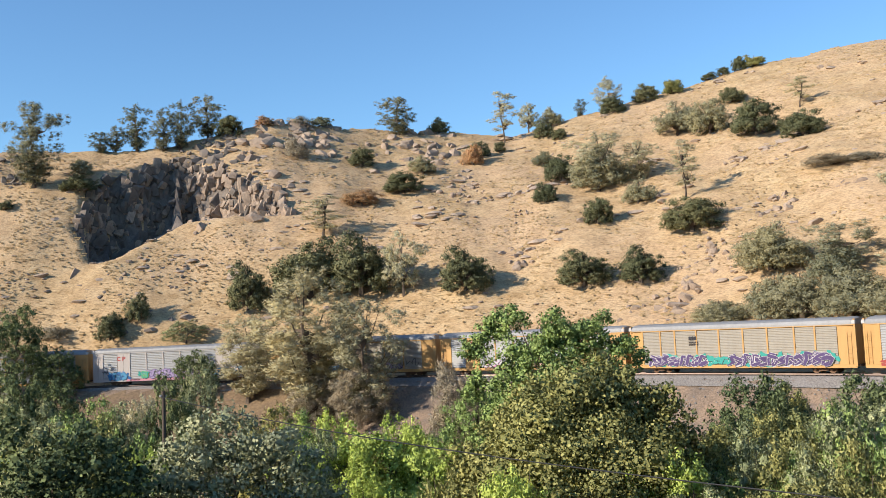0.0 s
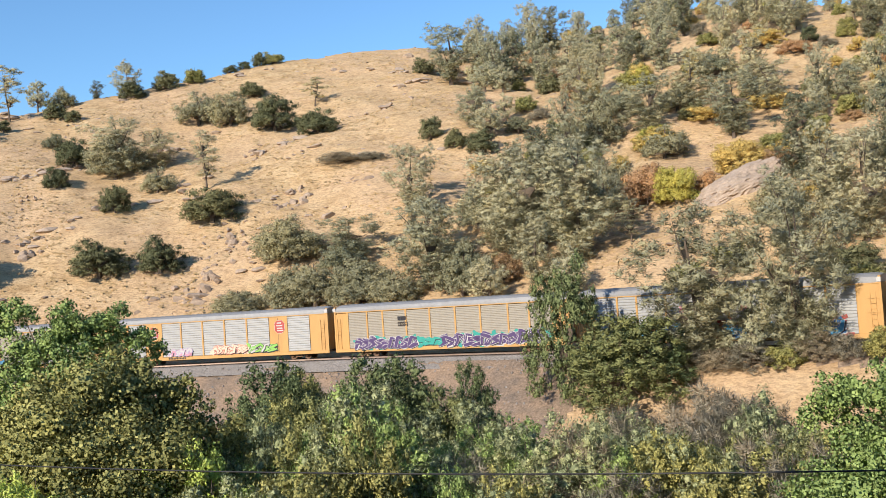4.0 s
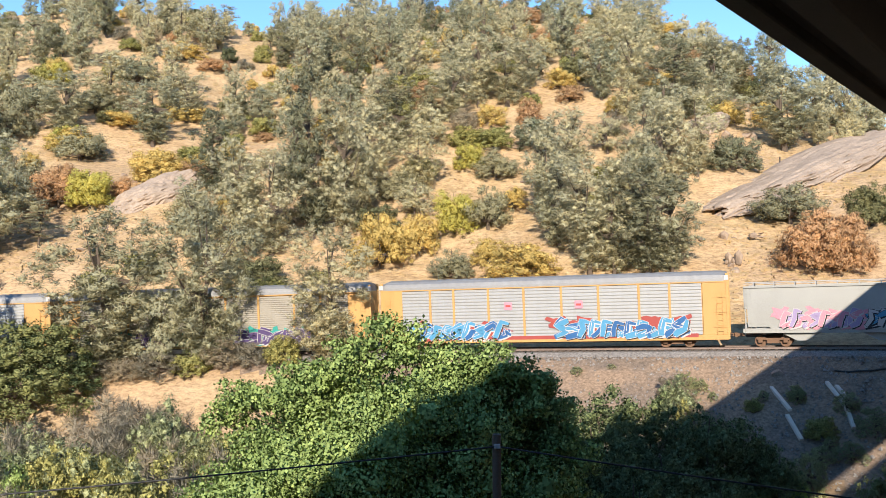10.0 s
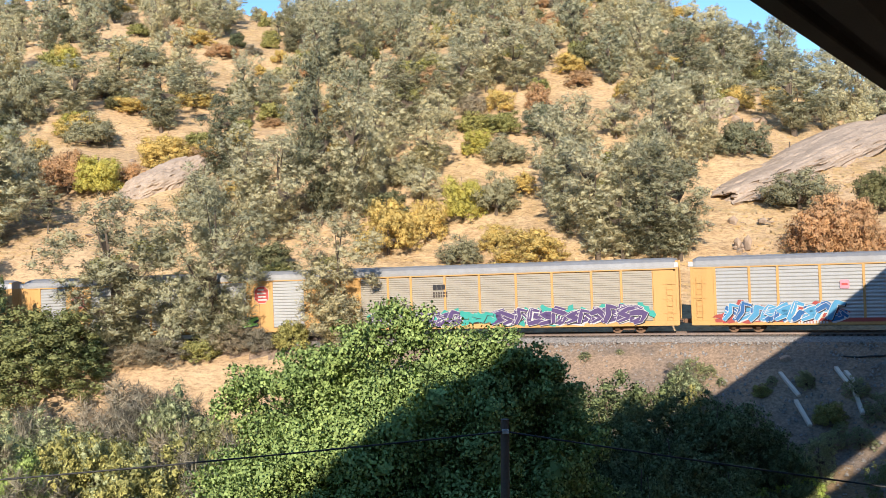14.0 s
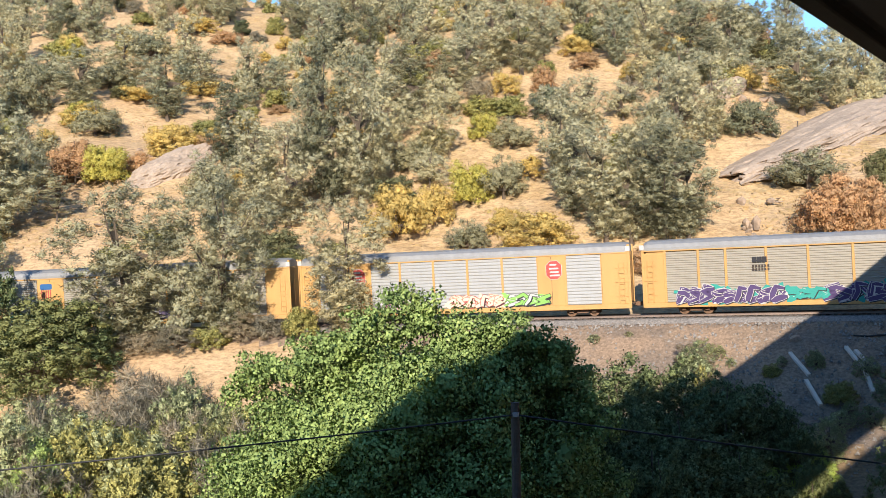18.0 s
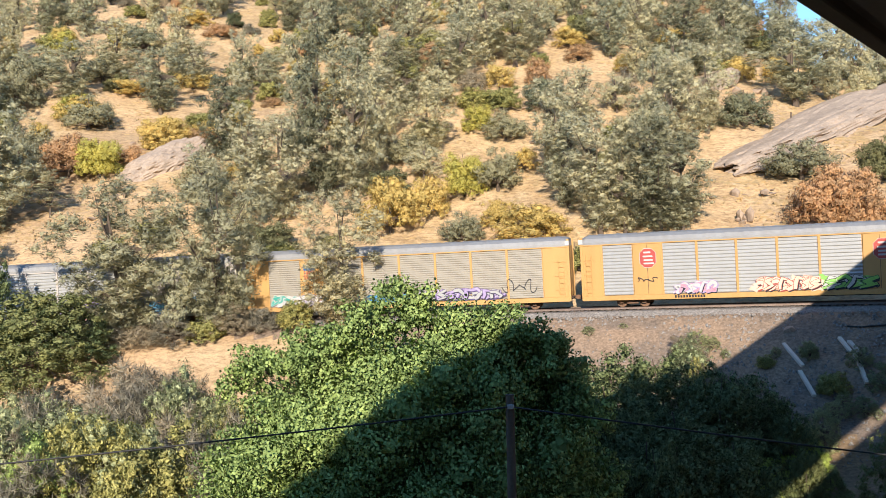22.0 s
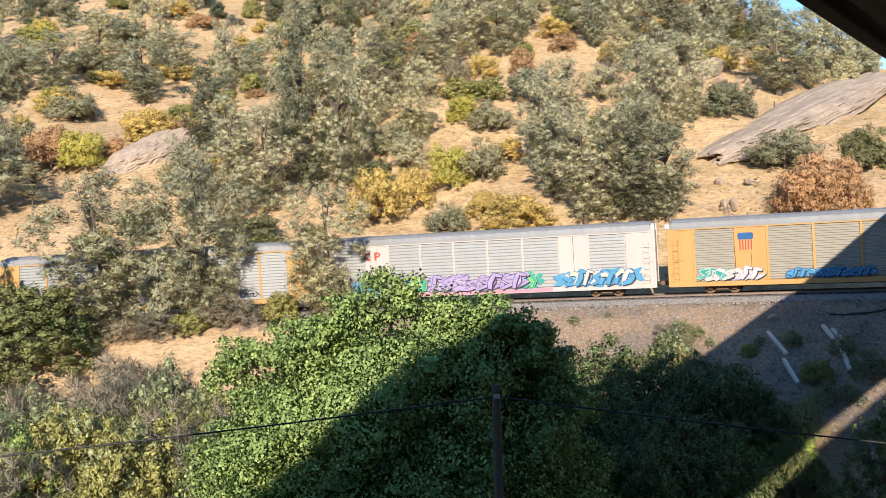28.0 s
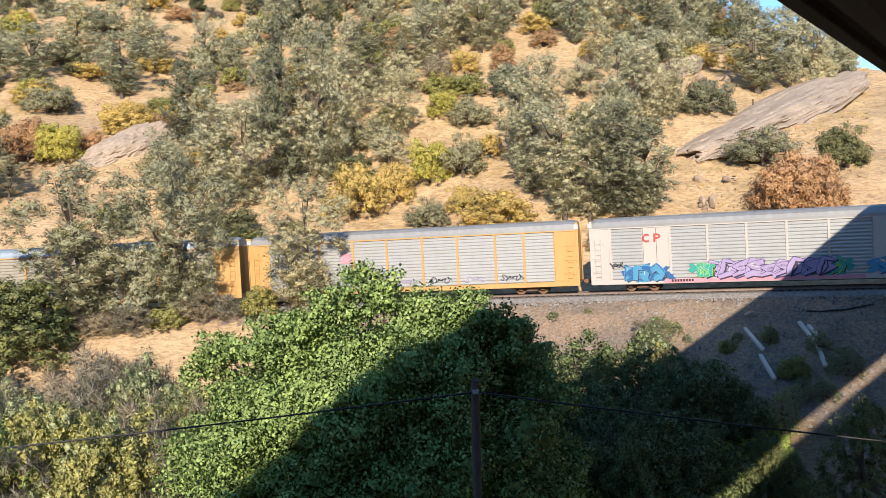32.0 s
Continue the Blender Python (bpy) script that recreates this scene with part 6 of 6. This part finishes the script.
# ---- the wooded slope between the placed trees ----
def forest():
    rng = np.random.default_rng(77)
    taken = [(o.location.x, o.location.y) for o in scene.objects if o.get("category") in ("pine tree", "oak tree", "shrub")]
    # the coloured shrubs stay in the open: nothing tall stands right before them
    shrubs = [(math.degrees(math.atan2(o.location.x, o.location.y)), math.hypot(o.location.x, o.location.y), o.location.z) for o in scene.objects if o.get("category") in ("shrub", "rock")]
    made = 0
    for _ in range(14000):
        a, u = rng.uniform(-31, 24), rng.random()
        t = float(np.interp(a, T_AZ, T_D))
        dr = float(np.interp(a, RIDGE[:, 0], RIDGE[:, 2]))
        d = t + 9 + (dr - t + 4) * u
        x, y = d * math.sin(radians(a)), d * math.cos(radians(a))
        # the wood thins out towards the bare hill and above the pale scar
        if a < -21 + 17 * u and rng.random() < 0.85:
            continue
        if (a > 13.2 and u < 0.33) or (a > 16.5 and u < 0.62):
            continue
        if u < 0.10 and rng.random() < 0.6:
            continue
        near = 3.4 + 1.4 * rng.random()
        if any((x - p) ** 2 + (y - q) ** 2 < near * near for p, q in taken):
            continue
        if any(abs(a - sa) < 1.7 and d < sd - 1 and sd - d < 20 for sa, sd, sz in shrubs):
            continue
        taken.append((x, y))
        k = rng.choice(["pine", "grey", "oak", "khaki", "gold", "rust", "twig"], p=[0.28, 0.22, 0.08, 0.14, 0.12, 0.09, 0.07])
        if k == "pine":
            h = rng.uniform(6.5, 12.5)
            tree("darkpine" if made % 6 == 0 else "pine", x, y, h, h * rng.uniform(0.5, 0.72))
        elif k == "grey":
            h = rng.uniform(4.5, 7.5)
            tree("grey", x, y, h, h * rng.uniform(0.8, 1.1))
        else:
            h = rng.uniform(2.4, 4.4)
            tree(k, x, y, h, h * rng.uniform(1.1, 1.6))
        made += 1
        if made >= 500:
            break


forest()
# ---- bushes and small trees of the creek bottom ----
tree("sage", -55.5, 7.4, 11.8, 8.3)
tree("fresh", -52.8, 11.1, 10.8, 5.2)
tree("bankoak", -41.0, 43.8, 11.0, 6.9)
tree("olive", -43.8, 49.4, 11.6, 5.4)
tree("sage", -34.7, 42.7, 10.1, 8.2)
tree("olive", -32.3, 34.1, 10.0, 6.6)
tree("bankoak", -40.3, 52.3, 11.1, 6.9)
tree("bankoak", -79.5, 9.0, 13.7, 7.1)
tree("bankoak", -75.7, 18.9, 12.8, 5.2)
tree("sage", -88.6, 24.6, 12.5, 6.2)
tree("brush", -78.0, 44.9, 11.4, 6.0)
tree("fresh", -75.3, 45.6, 10.9, 7.2)
tree("sage", -53.8, 21.8, 10.7, 5.2)
tree("bankoak", -39.8, 52.7, 11.0, 10.6)
tree("bankoak", -36.9, 59.5, 10.4, 4.9)
tree("sage", -35.5, 43.3, 9.5, 7.9)
tree("olive", -35.2, 36.9, 9.9, 5.7)
tree("sage", -30.6, 44.5, 8.4, 7.4)
tree("fresh", -28.6, 49.3, 8.6, 6.8)
tree("sage", -23.7, 42.9, 8.6, 8.0)
tree("sage", -22.0, 48.2, 7.8, 7.5)
tree("brush", -21.1, 54.0, 7.8, 9.1)
tree("brush", -16.5, 54.6, 9.4, 8.1)
tree("sage", -14.4, 52.1, 9.4, 7.6)
tree("fresh", -10.7, 49.9, 8.2, 6.1)
tree("olive", -15.2, 42.4, 8.2, 7.0)
tree("sage", -25.2, 33.6, 8.3, 8.1)
tree("olive", -26.0, 29.1, 8.7, 6.7)
tree("sage", -18.4, 37.8, 7.4, 8.1)
tree("brush", -23.0, 36.3, 7.6, 6.4)
tree("fresh", -26.0, 39.2, 7.8, 5.2)
tree("olive", -11.1, 39.5, 7.9, 6.7)
tree("sage", -22.4, 51.3, 9.4, 7.1)
tree("brush", -17.2, 53.3, 9.0, 8.3)
tree("sage", -14.7, 50.9, 9.3, 5.9)
tree("sage", -15.7, 42.2, 7.9, 8.0)
tree("brush", -11.7, 42.4, 7.5, 6.5)
tree("fresh", -16.6, 37.5, 8.2, 4.6)
tree("sage", -12.0, 50.6, 7.9, 4.6)
tree("olive", -12.8, 37.9, 7.7, 5.4)
tree("bankoak", 8.0, 52.4, 9.5, 9.5)
tree("bankoak", 10.4, 47.9, 6.8, 7.3)
tree("bankoak", 5.1, 44.7, 9.0, 6.4)
tree("bankoak", 7.5, 41.3, 7.2, 6.9)
tree("sage", 20.9, 57.3, 3.0, 2.7)
tree("sage", 14.9, 64.3, 5.0, 3.9)
tree("olive", 15.1, 62.2, 4.6, 1.9)
tree("sage", -77.5, 8.8, 11.6, 8.7)
tree("fresh", -73.1, 11.5, 11.1, 7.2)
tree("sage", -76.5, 15.5, 10.6, 7.0)
tree("olive", -66.1, 23.0, 10.1, 6.8)
tree("fresh", -59.6, 23.4, 10.2, 6.2)
tree("olive", -55.5, 27.7, 9.5, 5.5)
tree("fresh", -58.0, 31.5, 9.5, 5.9)
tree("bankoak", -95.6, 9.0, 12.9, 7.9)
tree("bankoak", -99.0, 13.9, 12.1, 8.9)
tree("grey", -101.5, 22.5, 9.4, 5.4)
tree("bankoak", -43.7, 46.8, 11.6, 9.0)
tree("bankoak", -36.9, 49.8, 11.9, 10.6)
tree("sage", -36.8, 44.9, 9.1, 8.6)
tree("sage", -32.2, 45.8, 8.7, 6.2)
tree("fresh", -36.1, 40.2, 9.4, 6.8)
tree("fresh", -27.0, 46.8, 8.4, 6.8)
tree("olive", -35.1, 35.6, 9.1, 6.0)
tree("sage", -21.7, 45.1, 8.1, 7.4)
tree("fresh", -27.4, 41.8, 8.2, 5.6)
tree("sage", -19.2, 48.3, 8.2, 7.7)
tree("brush", -16.8, 51.3, 8.6, 6.8)
tree("olive", -14.6, 49.9, 8.2, 5.8)
tree("bankoak", 11.0, 54.9, 8.4, 7.5)
tree("bankoak", 7.1, 47.5, 8.6, 7.1)
tree("bankoak", 9.5, 43.0, 6.8, 7.2)
tree("bankoak", 13.5, 51.3, 8.0, 6.3)
tree("bankoak", 15.1, 52.9, 7.0, 5.3)
tree("bankoak", 12.3, 44.3, 6.1, 5.1)
tree("laurel", 20.4, 45.6, 6.4, 4.1)
tree("limebush", -58.1, 21.7, 9.9, 5.1)
tree("limebush", -58.9, 25.0, 10.0, 5.7)
tree("limebush", -55.8, 27.1, 10.0, 5.5)
tree("limebush", -53.1, 28.0, 9.8, 4.5)
tree("limebush", -50.9, 23.3, 8.8, 5.4)
tree("limebush", -52.0, 20.7, 8.6, 5.0)
tree("bankoak", 17.1, 51.2, 5.5, 3.6)
tree("laurel", 16.4, 47.3, 4.3, 2.6)
tree("bankoak", 16.5, 53.5, 6.1, 4.2)
tree("limebush", 18.6, 52.8, 2.9, 3.0)
tree("limebush", 16.8, 51.3, 3.0, 3.0)
tree("limebush", 15.0, 49.8, 2.9, 3.0)
tree("limebush", 13.4, 48.2, 2.8, 3.0)
tree("laurel", 18.1, 48.8, 2.6, 2.3)
tree("laurel", 17.5, 44.7, 2.8, 2.5)
tree("laurel", -39.3, 45.4, 10.0, 8.5)
tree("sage", -35.2, 46.1, 9.7, 8.6)
tree("laurel", -33.3, 49.9, 10.0, 6.7)
tree("olive", -37.2, 39.1, 9.9, 7.2)
tree("sage", -29.3, 47.7, 9.2, 7.1)
tree("olive", -36.0, 34.6, 9.8, 5.6)
tree("limebush", -57.7, 5.8, 11.3, 4.5)
tree("olive", -56.5, 7.4, 11.4, 5.0)
tree("limebush", -55.3, 8.9, 11.0, 4.5)
tree("olive", -54.0, 10.2, 10.7, 4.0)
tree("limebush", -48.9, 10.7, 10.7, 4.0)
tree("sage", -31.6, 33.4, 9.8, 6.0)
tree("olive", -29.8, 33.7, 10.0, 6.0)
tree("sage", -28.5, 34.8, 10.8, 7.0)
tree("fresh", -27.3, 35.8, 11.1, 6.5)
tree("olive", -30.4, 30.4, 9.0, 5.0)
tree("sage", -26.6, 31.2, 9.3, 6.0)
tree("olive", -24.5, 31.6, 9.8, 5.5)
def creek_trees():
    big = "large bright green cottonwood partly in the bridge's shade"
    large_tree("cottonwood", -1.75, 29.7, 14.05, 11.3, M_BRIGHT, 0.09, 250.0, big, "cottonwood", 1, n=200, lopsided=0.08, boxy=0.38, peaks=((0.08, -0.82, 14.97, 1.23), (-1.23, -1.23, 14.52, 1.15), (1.64, -0.82, 14.28, 1.07), (3.03, -0.82, 14.28, 1.11), (4.26, -0.41, 13.87, 1.15), (-3.12, -1.23, 13.87, 1.15), (-4.43, -0.82, 13.05, 1.23), (4.92, 0.00, 12.72, 1.31), (4.84, 0.41, 10.92, 1.39), (4.51, -0.82, 13.79, 1.23), (5.08, -0.66, 12.06, 1.39), (5.25, -0.82, 9.93, 1.48)))
    large_tree("cottonwood", -55.3, 39.6, 16.0, 12.4, M_BRIGHT, 0.16, 85.0, "tall green cottonwood standing before the railway", "cottonwood", 2, n=70, boxy=0.5, peaks=((-1.8, -2.5, 17.3, 1.8), (0.1, 0.2, 17.0, 2.1), (1.75, 2.4, 16.7, 2.0), (2.9, 4.1, 14.8, 1.6), (-2.9, -4.1, 15.6, 1.5), (-3.2, -4.4, 12.6, 1.3)))
    large_tree("buckeye", -36.7, 27.6, 13.6, 14.6, M_OLIVE, 0.14, 100.0, "large olive-green tree with yellowing leaves by the creek", "tree", 3, n=90, boxy=0.7, peaks=((0.6, 0.8, 14.7, 1.9), (-1.0, -1.3, 14.1, 1.8), (2.0, 2.7, 13.35, 1.7), (-1.9, -2.6, 12.7, 1.7), (2.9, 3.9, 11.7, 1.6), (-2.9, -3.9, 11.0, 1.6)))
    large_tree("creek_oak", -42.0, 13.1, 13.2, 9.4, M_CREEK_OAK, 0.14, 90.0, "dense grey-green oak by the creek", "oak tree", 4, n=60)
    large_tree("creek_oak", -39.6, 5.5, 13.8, 8.6, M_SHADE_OAK, 0.15, 70.0, "dark green oak, deep shade put into the leaf colour", "oak tree", 5, n=60)
    large_tree("fig_tree", -54.4, 25.4, 10.4, 10.0, M_LIMEBUSH, 0.17, 70.0, "sunlit light green leafy tree by the creek", "tree", 6, n=50)


creek_trees()


def creek_thicket():
    """The low growth that closes the creek bottom between the larger trees."""
    rng = np.random.default_rng(23)
    stretches = ((-86, -68, ("bankoak", "sage", "bankoak"), 15, 8.0), (-72, -61, ("limebush", "limebush", "olive"), 12, 7.8), (-62, -44, ("olive", "sage", "limebush"), 26, 6.6),
                 (-46, -24, ("sage", "olive", "sage", "fresh", "fresh"), 44, 6.8), (-26, -11, ("sage", "brush", "olive"), 22, 7.2), (3, 13.5, ("bankoak",), 16, 8.2))
    for a0, a1, kinds, n, high in stretches:
        for i in range(n):
            a, d = a0 + (a1 - a0) * (i + rng.random()) / n, rng.uniform(37, 57)
            x, y = d * math.sin(radians(a)), d * math.cos(radians(a))
            top = 16 - d * math.tan(radians(rng.uniform(high, 11.2)))
            h = top - float(ground(x, y))
            if h > 1.5:
                tree(kinds[int(rng.integers(len(kinds)))], x, y, h, rng.uniform(4.2, 7.0))


creek_thicket()


# ---- things on the railway bank ----
def concrete_tie(x, y, dx, dy, length):
    """A worn concrete tie slid down the bank."""
    bm = bmesh.new()
    bm_box(bm, -length / 2, length / 2, -0.13, 0.13, -0.1, 0.1, 0.02)
    z0, z1 = float(ground(x - dx, y - dy)), float(ground(x + dx, y + dy))
    ob = new("concrete_tie", bm_mesh(bm, "concrete_tie", M_CREAM))
    run = 2 * math.hypot(dx, dy)
    ob.matrix_basis = Matrix.Translation((x, y, (z0 + z1) / 2 + 0.14)) @ Matrix.Rotation(math.atan2(dy, dx), 4, "Z") @ Matrix.Rotation(-math.atan2(z1 - z0, run), 4, "Y")
    tagged(ob, "pale discarded concrete tie lying on the gravel bank", "railway tie", "discarded ties on the bank")


concrete_tie(22.38, 66.28, 0.2, -1.24, 2.8)
concrete_tie(22.26, 63.52, 0.02, -1.22, 2.7)
concrete_tie(25.74, 65.43, 0.11, -1.22, 2.7)
concrete_tie(26.14, 65.42, 0.09, -0.67, 1.5)
concrete_tie(25.69, 63.13, -0.15, -0.97, 2.2)
concrete_tie(24.10, 62.20, -0.38, -0.76, 1.9)


def pipe_on_bank():
    """An old black pipe lying along the bank."""
    bm = bmesh.new()
    pts = [Vector((x, y, float(ground(x, y)) + 0.1)) for x, y in ((26.5, 67.45), (27.3, 67.0), (28.05, 66.78), (28.8, 66.5), (29.6, 66.35), (30.6, 66.2))]
    for p, q in zip(pts, pts[1:]):
        bm_tube(bm, p, q, 0.06, n=8)
    tagged(new("drain_pipe", bm_mesh(bm, "drain_pipe", M_WIRE)), "black plastic pipe lying on the gravel bank", "pipe")


pipe_on_bank()


def bank_boulder(x, y, s):
    ob = new("boulder", ROCKS[3][0])
    ob.matrix_basis = Matrix.Translation((x, y, float(ground(x, y)) + 0.15 * s)) @ Matrix.Rotation(0.5, 4, "Z") @ Matrix.Diagonal((s * 1.2, s, s, 1))
    tagged(ob, "pale broken rock resting on the gravel bank", "boulder", "rocks on the bank")


bank_boulder(22.95, 68.56, 0.95)
bank_boulder(23.9, 61.3, 0.5)
for x, y, h, w in ((16.75, 69.5, 1.5, 2.1), (17.7, 69.0, 1.1, 1.5), (12.3, 73.3, 0.6, 0.9), (9.8, 73.7, 0.8, 1.3), (23.3, 65.9, 1.3, 1.5), (18.3, 68.0, 0.7, 0.9), (21.4, 66.8, 0.8, 1.1), (25.8, 63.8, 1.6, 1.9), (23.7, 61.3, 0.9, 1.4)):
    tree("sage", x, y, h, w)
for x, y, s, k in ((27.5, 94.9, 1.0, 1.5), (28.35, 94.5, 1.0, 2.0), (28.35, 99.2, 1.2, 1.2), (31.2, 99.0, 1.0, 0.8)):
    ob = new("boulder", ROCKS[5][0])
    ob.matrix_basis = Matrix.Translation((x, y, float(ground(x, y)) + 0.2 * s * k)) @ Matrix.Rotation(0.4 * x, 4, "Z") @ Matrix.Diagonal((s, s, s * k * 1.3, 1))
    tagged(ob, "upright weathered brown stone on the dry slope", "boulder", "standing stones on the slope")


def fence_post(x, y, h):
    bm = bmesh.new()
    bm_box(bm, -0.07, 0.07, -0.07, 0.07, -0.3, h, 0.012)
    ob = new("fence_post", bm_mesh(bm, "fence_post", M_POLE))
    ob.matrix_basis = Matrix.Translation((x, y, float(ground(x, y)))) @ Matrix.Rotation(0.05, 4, "Y")
    tagged(ob, "old wooden fence post on the dry slope", "fence post", "fence posts on the slope")


fence_post(41.4, 120.2, 1.5)
fence_post(43.4, 122.3, 1.3)
fence_post(44.7, 123.7, 1.3)


def bank_stones():
    """Loose stones and spilled ballast on the railway bank."""
    rng = np.random.default_rng(61)
    tet = np.array([(0.5, 0, -0.2), (-0.3, 0.45, -0.2), (-0.3, -0.45, -0.2), (0.1, 0.05, 0.45), (-0.15, 0.3, 0.3)])
    fs = [(0, 1, 4), (0, 4, 3), (0, 3, 2), (1, 2, 4), (2, 3, 4)]
    vs, faces = [], []
    for i in range(9000):
        a = rng.uniform(-66, -27) if i % 3 == 0 else rng.uniform(2, 27)
        t = float(np.interp(a, T_AZ, T_D))
        d = t - 3.0 - 15 * rng.random() ** 1.5
        x, y = d * math.sin(radians(a)), d * math.cos(radians(a))
        z = float(ground(x, y))
        s = 0.08 + 0.3 * rng.random() ** 4
        r = rng.uniform(0, 6.3)
        c, n = math.cos(r), math.sin(r)
        k = len(vs)
        vs += [(x + s * (p[0] * c - p[1] * n), y + s * (p[0] * n + p[1] * c), z + s * (p[2] + 0.15)) for p in tet]
        faces += [tuple(k + j for j in f) for f in fs]
    tagged(new("bank_stones", mesh_of("bank_stones", vs, faces, M_BALLAST)), "loose grey stones spilled down the railway bank", "stones", kind="stuff")


bank_stones()
# ---- what moves: the train rolls by at an even pace ----
def car_pose(s, half):
    xa, ya, _ = on_track(s - half)
    xb, yb, _ = on_track(s + half)
    za, zb = rail_z(s - half), rail_z(s + half)
    run = math.hypot(xb - xa, yb - ya)
    return Matrix.Translation(((xa + xb) / 2, (ya + yb) / 2, (za + zb) / 2)) @ Matrix.Rotation(math.atan2(yb - ya, xb - xa), 4, "Z") @ Matrix.Rotation(-math.atan2(zb - za, run), 4, "Y")


def motions():
    for (car, wheels), s, half in CARS:
        walk(car, [(t, car_pose(s + SPEED * t, half)) for t in np.arange(0, 32.01, 1.0)])
        # the wheels turn under the car, a little under a quarter turn for each tenth of a second
        for w in wheels:
            x = w.location.x
            walk(w, [(t, pose(x, 0, 0.42, 0, math.degrees(SPEED * t / 0.42), 0)) for t in np.arange(0, 32.01, 0.1)])


motions()
